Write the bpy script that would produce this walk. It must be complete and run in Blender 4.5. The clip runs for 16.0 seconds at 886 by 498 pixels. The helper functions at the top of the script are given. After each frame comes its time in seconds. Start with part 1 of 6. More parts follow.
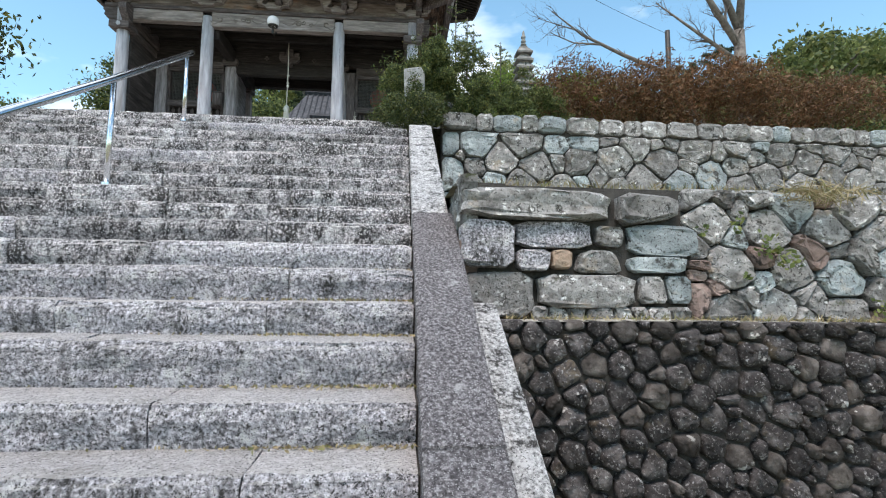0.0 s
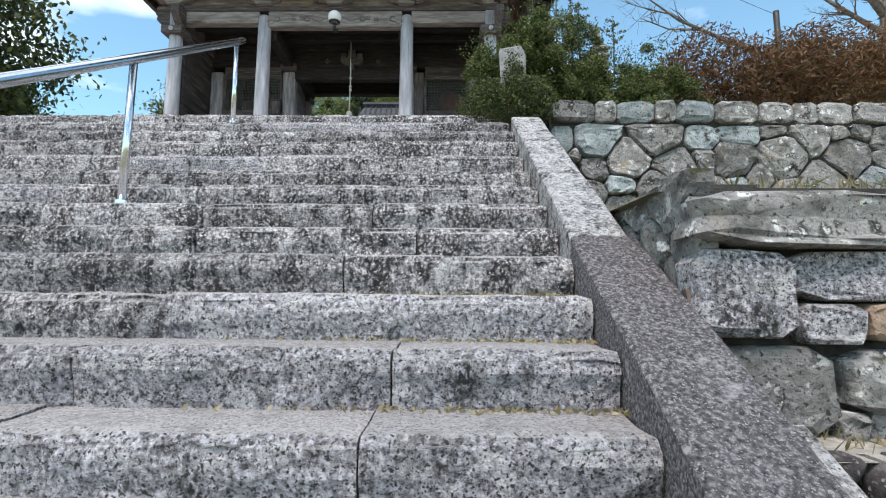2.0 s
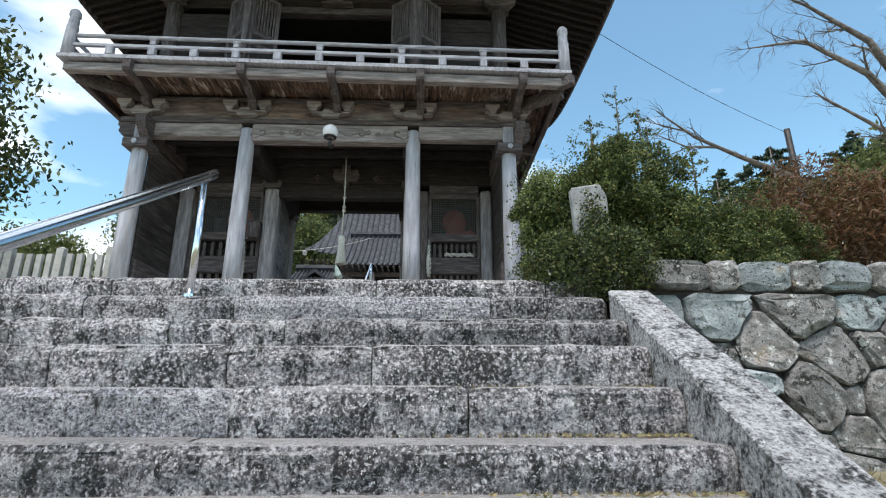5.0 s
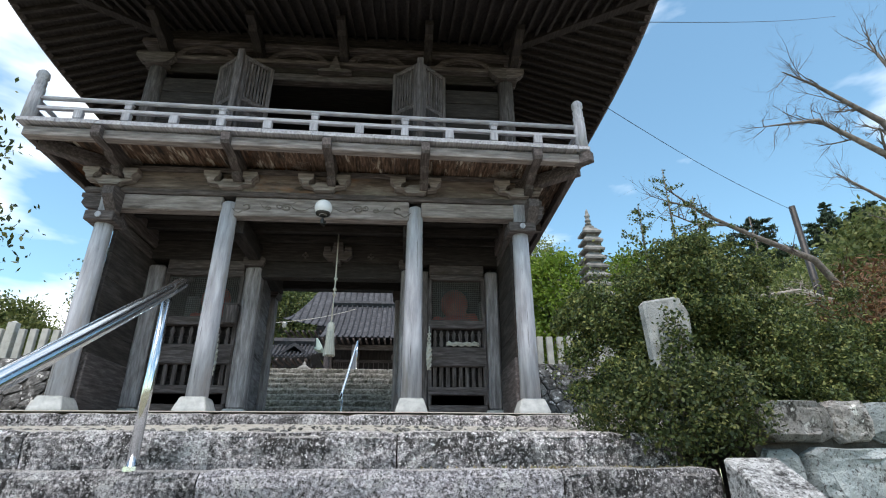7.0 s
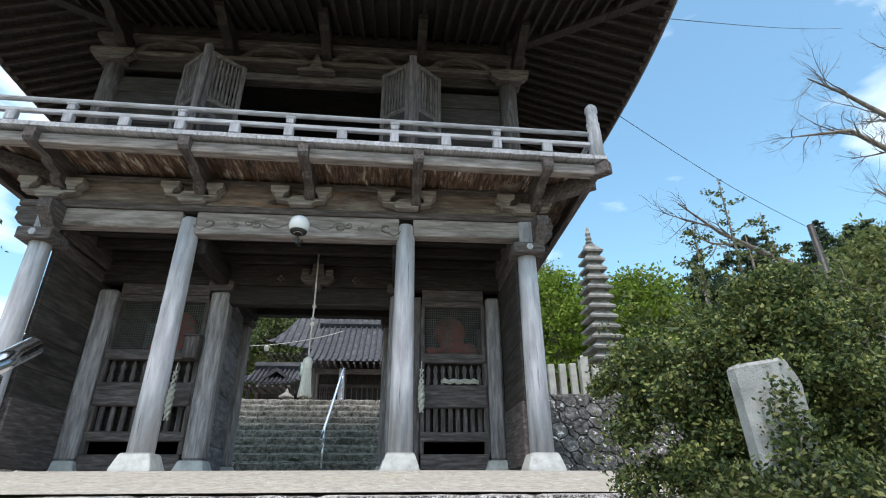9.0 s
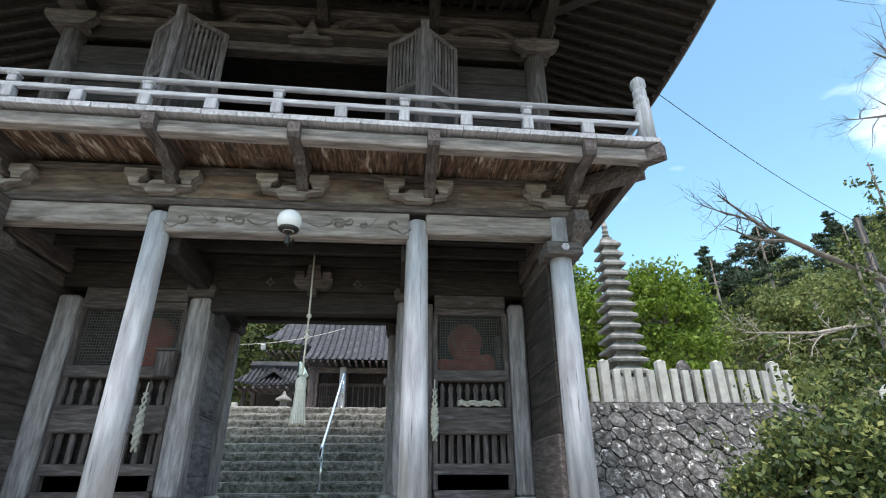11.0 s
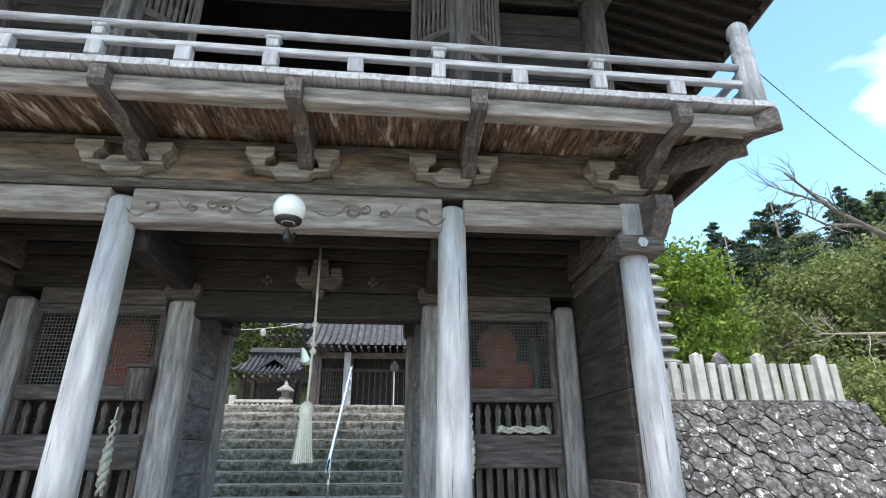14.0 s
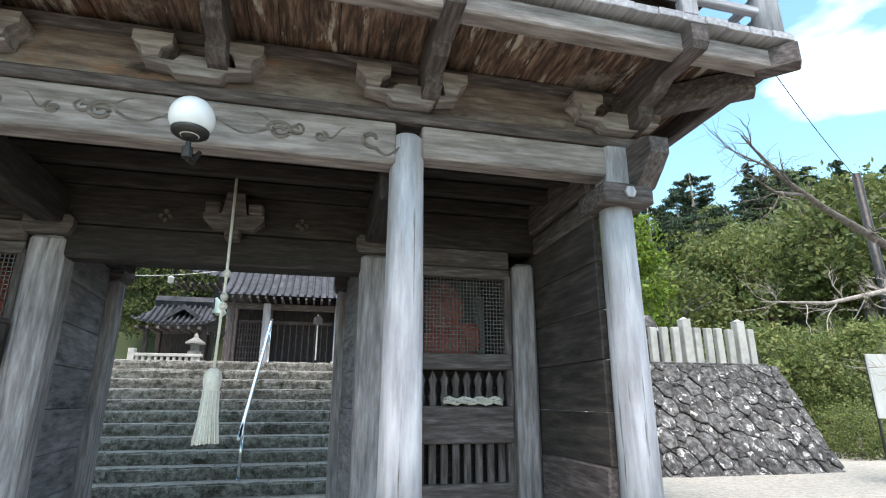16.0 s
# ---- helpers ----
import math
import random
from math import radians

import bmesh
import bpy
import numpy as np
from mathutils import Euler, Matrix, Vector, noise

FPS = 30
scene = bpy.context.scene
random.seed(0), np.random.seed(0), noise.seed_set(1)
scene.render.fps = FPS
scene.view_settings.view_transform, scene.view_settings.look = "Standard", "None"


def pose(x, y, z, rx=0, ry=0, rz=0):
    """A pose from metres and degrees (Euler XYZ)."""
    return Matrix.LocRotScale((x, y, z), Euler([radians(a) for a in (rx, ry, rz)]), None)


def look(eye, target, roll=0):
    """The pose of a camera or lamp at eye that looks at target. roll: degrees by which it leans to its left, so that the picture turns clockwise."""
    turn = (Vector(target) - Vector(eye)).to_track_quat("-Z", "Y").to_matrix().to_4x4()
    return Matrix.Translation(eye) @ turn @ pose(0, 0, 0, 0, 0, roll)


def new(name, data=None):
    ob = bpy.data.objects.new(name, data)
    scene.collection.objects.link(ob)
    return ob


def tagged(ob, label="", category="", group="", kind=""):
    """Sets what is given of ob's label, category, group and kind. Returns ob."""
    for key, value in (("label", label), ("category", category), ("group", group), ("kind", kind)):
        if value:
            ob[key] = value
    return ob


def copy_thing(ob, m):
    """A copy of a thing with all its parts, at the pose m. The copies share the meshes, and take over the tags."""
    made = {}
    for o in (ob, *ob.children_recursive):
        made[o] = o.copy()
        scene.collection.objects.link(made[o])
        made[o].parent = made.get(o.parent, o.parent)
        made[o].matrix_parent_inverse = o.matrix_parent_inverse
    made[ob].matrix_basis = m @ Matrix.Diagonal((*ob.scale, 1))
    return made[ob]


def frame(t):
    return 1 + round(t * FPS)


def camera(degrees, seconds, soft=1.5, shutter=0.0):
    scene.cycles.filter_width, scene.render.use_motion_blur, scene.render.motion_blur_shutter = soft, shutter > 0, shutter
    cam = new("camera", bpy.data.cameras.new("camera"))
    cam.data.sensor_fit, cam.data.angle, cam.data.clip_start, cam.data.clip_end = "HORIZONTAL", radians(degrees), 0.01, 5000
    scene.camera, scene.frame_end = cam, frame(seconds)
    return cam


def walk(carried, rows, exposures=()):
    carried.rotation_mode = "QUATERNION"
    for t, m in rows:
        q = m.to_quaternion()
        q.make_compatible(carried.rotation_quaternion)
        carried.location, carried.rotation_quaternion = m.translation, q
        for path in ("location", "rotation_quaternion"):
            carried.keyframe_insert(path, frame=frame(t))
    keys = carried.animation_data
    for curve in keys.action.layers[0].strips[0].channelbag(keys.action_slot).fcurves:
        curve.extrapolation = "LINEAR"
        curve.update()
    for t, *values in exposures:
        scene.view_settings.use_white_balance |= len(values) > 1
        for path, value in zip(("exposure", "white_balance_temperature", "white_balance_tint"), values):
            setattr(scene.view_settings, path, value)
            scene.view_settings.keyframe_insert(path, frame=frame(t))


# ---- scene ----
cam = camera(80.1, 16.0, soft=1.1)
PATH = [
    (0, (1.2, 0.64, 0.597), (1.367, 2.625, 0.773), 0.7),
    (0.5, (1.016, 1.056, 0.634), (1.078, 3.048, 0.806), 0.7),
    (1, (0.822, 1.435, 0.709), (0.828, 3.427, 0.887), 0.7),
    (1.5, (0.741, 1.804, 0.773), (0.702, 3.794, 0.968), 0.6),
    (2, (0.725, 2.194, 0.898), (0.688, 4.182, 1.117), 0.5),
    (2.5, (0.538, 2.532, 1.064), (0.503, 4.516, 1.317), 0.6),
    (3, (0.388, 2.789, 1.271), (0.364, 4.77, 1.545), 0.4),
    (3.5, (0.343, 3.057, 1.476), (0.34, 5.031, 1.794), 0.3),
    (4, (0.182, 3.325, 1.645), (0.201, 5.285, 2.045), 0.2),
    (4.5, (0.185, 3.581, 1.836), (0.223, 5.524, 2.308), 0.1),
    (5, (0.073, 3.809, 2.04), (0.132, 5.726, 2.608), 0.0),
    (5.2, (0.013, 3.909, 2.1), (0.073, 5.809, 2.723), 0.1),
    (7.3, (-0.269, 4.751, 2.779), (-0.126, 6.577, 3.582), -0.2),
    (7.5, (-0.261, 4.856, 2.814), (-0.113, 6.676, 3.631), -0.2),
    (8, (-0.246, 5.057, 2.958), (-0.117, 6.872, 3.788), -0.1),
    (8.5, (-0.258, 5.274, 3.09), (-0.132, 7.084, 3.931), -0.1),
    (9, (-0.239, 5.533, 3.218), (-0.08, 7.339, 4.061), -0.4),
    (9.5, (-0.318, 5.811, 3.319), (-0.159, 7.62, 4.157), -0.2),
    (9.7, (-0.303, 5.929, 3.343), (-0.153, 7.732, 4.197), -0.3),
    (11.8, (-0.473, 6.795, 3.975), (-0.315, 8.628, 4.757), -0.2),
    (12, (-0.544, 6.881, 3.979), (-0.397, 8.716, 4.76), -0.1),
    (12.5, (-0.611, 7.06, 4.167), (-0.514, 8.904, 4.935), -0.2),
    (13, (-0.583, 7.206, 4.211), (-0.486, 9.056, 4.963), -0.2),
    (13.5, (-0.576, 7.407, 4.293), (-0.473, 9.261, 5.037), -0.3),
    (14, (-0.611, 7.574, 4.454), (-0.454, 9.434, 5.171), -0.1),
    (14.5, (-0.527, 7.805, 4.52), (-0.229, 9.662, 5.199), -0.3),
    (15, (-0.48, 7.911, 4.633), (-0.109, 9.769, 5.274), -0.1),
    (15.5, (-0.565, 8.125, 4.617), (-0.145, 9.987, 5.213), -0.0),
    (16, (-0.702, 8.421, 4.65), (-0.262, 10.292, 5.205), 0.1),
]
walk(cam, [(t, look(eye, target, roll)) for t, eye, target, roll in PATH],
     exposures=[(0.0, 0.8), (3.5, 0.68), (5.0, 0.66), (8.0, 0.8), (9.5, 0.95), (12.0, 1.26), (14.0, 1.42), (16.0, 1.42)])

# ---- world and sun ----
SUN_EL, SUN_AZ = 66.0, 200.0
world = bpy.data.worlds.new("sky")
scene.world = world
world.use_nodes = True
wn, wl = world.node_tree.nodes, world.node_tree.links
wn.clear()
w_out, w_bg = wn.new("ShaderNodeOutputWorld"), wn.new("ShaderNodeBackground")
w_sky = wn.new("ShaderNodeTexSky")
w_sky.sky_type, w_sky.sun_disc = "NISHITA", False
w_sky.sun_elevation, w_sky.sun_rotation = radians(SUN_EL), radians(SUN_AZ)
w_sky.air_density, w_sky.dust_density, w_sky.ozone_density = 1.0, 0.6, 1.6
w_tc, w_map, w_noise, w_ramp = (wn.new(n) for n in ("ShaderNodeTexCoord", "ShaderNodeMapping", "ShaderNodeTexNoise", "ShaderNodeValToRGB"))
w_map.inputs["Scale"].default_value = (1.3, 1.3, 3.6)
w_map.inputs["Location"].default_value = (0.35, 0.1, 0.0)
w_noise.inputs["Scale"].default_value, w_noise.inputs["Detail"].default_value, w_noise.inputs["Roughness"].default_value = 1.5, 6.0, 0.5
w_ramp.color_ramp.elements[0].position, w_ramp.color_ramp.elements[1].position = 0.48, 0.64
w_mix = wn.new("ShaderNodeMix")
w_mix.data_type = "RGBA"
w_mix.inputs["B"].default_value = (8.6, 8.9, 9.3, 1)
w_tint = wn.new("ShaderNodeMix")
w_tint.data_type, w_tint.blend_type = "RGBA", "MULTIPLY"
w_tint.inputs["Factor"].default_value = 1.0
w_tint.inputs["B"].default_value = (1.13, 1.36, 1.21, 1)
w_bg.inputs["Strength"].default_value = 0.135
for a, b in ((w_tc.outputs["Generated"], w_map.inputs["Vector"]), (w_map.outputs[0], w_noise.inputs["Vector"]), (w_noise.outputs["Fac"], w_ramp.inputs["Fac"]),
             (w_ramp.outputs["Color"], w_mix.inputs["Factor"]), (w_sky.outputs[0], w_tint.inputs["A"]), (w_tint.outputs["Result"], w_mix.inputs["A"]),
             (w_mix.outputs["Result"], w_bg.inputs["Color"]), (w_bg.outputs[0], w_out.inputs["Surface"])):
    wl.new(a, b)
sun_data = bpy.data.lights.new("sun", "SUN")
sun_data.energy, sun_data.angle, sun_data.color = 2.6, radians(25), (1.0, 0.88, 0.83)
sun = new("sun", sun_data)
_e, _a = radians(SUN_EL), radians(SUN_AZ)
sun.matrix_world = look((0, 0, 60), (-math.sin(_a) * math.cos(_e), -math.cos(_a) * math.cos(_e), 60 - math.sin(_e)))

# ---- materials ----


def material(name, stops, scale=4.0, rough=0.85, bump=0.3, fine=40.0, stretch=(1, 1, 1), metal=0.0, vary=0.15, spots=None, spot_scale=9.0, spot_at=(0.55, 0.66), spot_stretch=(1, 1, 1), speck=None, speck_scale=220.0, up=None, island=False, spec=0.3, breakup=0.0, ramp=(0.3, 0.7)):
    """Layered surface: broad mottling from stops, stains of their own shape, fine specks, relief; per-piece variation."""
    m = bpy.data.materials.new(name)
    m.use_nodes = True
    n, l = m.node_tree.nodes, m.node_tree.links
    bsdf = n["Principled BSDF"]
    tc = n.new("ShaderNodeTexCoord")
    info = n.new("ShaderNodeObjectInfo")
    geo = n.new("ShaderNodeNewGeometry")
    mp = n.new("ShaderNodeMapping")
    mp.inputs["Scale"].default_value = stretch
    l.new(geo.outputs["Position"], mp.inputs["Vector"])
    nz = n.new("ShaderNodeTexNoise")
    nz.noise_dimensions = "4D"
    nz.inputs["Scale"].default_value, nz.inputs["Detail"].default_value, nz.inputs["Roughness"].default_value = scale, 7.0, 0.62
    l.new(mp.outputs[0], nz.inputs["Vector"])
    wm = n.new("ShaderNodeMath")
    wm.operation = "MULTIPLY"
    wm.inputs[1].default_value = 7.0
    rand = geo.outputs["Random Per Island"] if island else info.outputs["Random"]
    l.new(rand, wm.inputs[0])
    l.new(wm.outputs[0], nz.inputs["W"])
    rp = n.new("ShaderNodeValToRGB")
    els = rp.color_ramp.elements
    while len(els) < len(stops):
        els.new(0.5)
    for i, c in enumerate(stops):
        els[i].position, els[i].color = ramp[0] + (ramp[1] - ramp[0]) * i / max(1, len(stops) - 1), (*c, 1)
    l.new(nz.outputs["Fac"], rp.inputs["Fac"])
    col = rp.outputs["Color"]

    def mixed(a, b, fac, blend="MIX"):
        x = n.new("ShaderNodeMix")
        x.data_type, x.blend_type = "RGBA", blend
        for sock, v in ((x.inputs["A"], a), (x.inputs["B"], b), (x.inputs["Factor"], fac)):
            if hasattr(v, "is_output"):
                l.new(v, sock)
            else:
                sock.default_value = v if isinstance(v, float) else (*v, 1)
        return x.outputs["Result"]

    def masked(sc, lo, hi, st=(1, 1, 1), detail=5.0, rough_=0.65):
        mp2 = n.new("ShaderNodeMapping")
        mp2.inputs["Scale"].default_value = st
        l.new(geo.outputs["Position"], mp2.inputs["Vector"])
        x = n.new("ShaderNodeTexNoise")
        x.noise_dimensions = "4D"
        x.inputs["Scale"].default_value, x.inputs["Detail"].default_value, x.inputs["Roughness"].default_value = sc, detail, rough_
        l.new(mp2.outputs[0], x.inputs["Vector"])
        l.new(wm.outputs[0], x.inputs["W"])
        r = n.new("ShaderNodeMapRange")
        r.inputs["From Min"].default_value, r.inputs["From Max"].default_value = lo, hi
        l.new(x.outputs["Fac"], r.inputs["Value"])
        return r.outputs[0]

    for s in spots or ():
        c, sc, lo, hi, st = (*s, (1, 1, 1))[:5]
        fac = masked(sc, lo, hi, st)
        if breakup and sc < 40:
            mm = n.new("ShaderNodeMath")
            mm.operation = "MULTIPLY"
            l.new(fac, mm.inputs[0])
            l.new(masked(breakup, 0.40, 0.54, (1, 1, 0.8), 3.0, 0.6), mm.inputs[1])
            fac = mm.outputs[0]
        col = mixed(col, c, fac)
    # upward faces paler: sand on treads, and light from above put into the colour
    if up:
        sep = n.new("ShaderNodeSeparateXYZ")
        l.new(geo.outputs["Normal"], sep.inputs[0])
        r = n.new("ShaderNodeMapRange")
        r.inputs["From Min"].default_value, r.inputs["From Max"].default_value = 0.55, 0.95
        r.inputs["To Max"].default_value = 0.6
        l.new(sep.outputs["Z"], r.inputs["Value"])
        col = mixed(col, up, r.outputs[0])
    if speck:
        col = mixed(col, speck, masked(speck_scale, 0.58, 0.66, (1, 1, 1), 2.0, 0.5))
    if vary:
        hv = n.new("ShaderNodeHueSaturation")
        r = n.new("ShaderNodeMapRange")
        r.inputs["To Min"].default_value, r.inputs["To Max"].default_value = 1 - vary, 1 + vary
        l.new(rand, r.inputs["Value"])
        l.new(r.outputs[0], hv.inputs["Value"])
        l.new(col, hv.inputs["Color"])
        col = hv.outputs["Color"]
    l.new(col, bsdf.inputs["Base Color"])
    bsdf.inputs["Roughness"].default_value, bsdf.inputs["Metallic"].default_value = rough, metal
    bsdf.inputs["Specular IOR Level"].default_value = spec
    if bump:
        f = n.new("ShaderNodeTexNoise")
        f.inputs["Scale"].default_value, f.inputs["Detail"].default_value, f.inputs["Roughness"].default_value = fine, 6.0, 0.7
        l.new(mp.outputs[0], f.inputs["Vector"])
        b = n.new("ShaderNodeBump")
        b.inputs["Strength"].default_value, b.inputs["Distance"].default_value = min(1.0, bump), 0.02 if bump < 0.85 else 0.045
        l.new(f.outputs["Fac"], b.inputs["Height"])
        l.new(b.outputs[0], bsdf.inputs["Normal"])
    return m


def leafy(name, stops, rough=0.6, spec=0.3, trans=0.25):
    """Leaf colour that changes from leaf to leaf, a little light passing through."""
    m = bpy.data.materials.new(name)
    m.use_nodes = True
    n, l = m.node_tree.nodes, m.node_tree.links
    bsdf, geo, rp = n["Principled BSDF"], n.new("ShaderNodeNewGeometry"), n.new("ShaderNodeValToRGB")
    els = rp.color_ramp.elements
    while len(els) < len(stops):
        els.new(0.5)
    for i, c in enumerate(stops):
        els[i].position, els[i].color = i / max(1, len(stops) - 1), (*c, 1)
    l.new(geo.outputs["Random Per Island"], rp.inputs["Fac"])
    info, hv, r = n.new("ShaderNodeObjectInfo"), n.new("ShaderNodeHueSaturation"), n.new("ShaderNodeMapRange")
    r.inputs["To Min"].default_value, r.inputs["To Max"].default_value = 0.75, 1.25
    l.new(info.outputs["Random"], r.inputs["Value"])
    l.new(r.outputs[0], hv.inputs["Value"])
    l.new(rp.outputs["Color"], hv.inputs["Color"])
    l.new(hv.outputs["Color"], bsdf.inputs["Base Color"])
    bsdf.inputs["Roughness"].default_value, bsdf.inputs["Specular IOR Level"].default_value = rough, spec
    tr, mx = n.new("ShaderNodeBsdfTranslucent"), n.new("ShaderNodeMixShader")
    l.new(hv.outputs["Color"], tr.inputs["Color"])
    mx.inputs[0].default_value = trans
    out = n["Material Output"]
    l.new(bsdf.outputs[0], mx.inputs[1])
    l.new(tr.outputs[0], mx.inputs[2])
    l.new(mx.outputs[0], out.inputs["Surface"])
    return m


def wood(name, stops, axis, **kw):
    st = {"x": (0.2, 1.6, 1.6), "y": (1.6, 0.2, 1.6), "z": (1.6, 1.6, 0.2)}[axis]
    args = dict(scale=22.0, fine=60.0, bump=0.6, stretch=st, rough=0.8, vary=0.12)
    args.update(kw)
    return material(name, stops, **args)


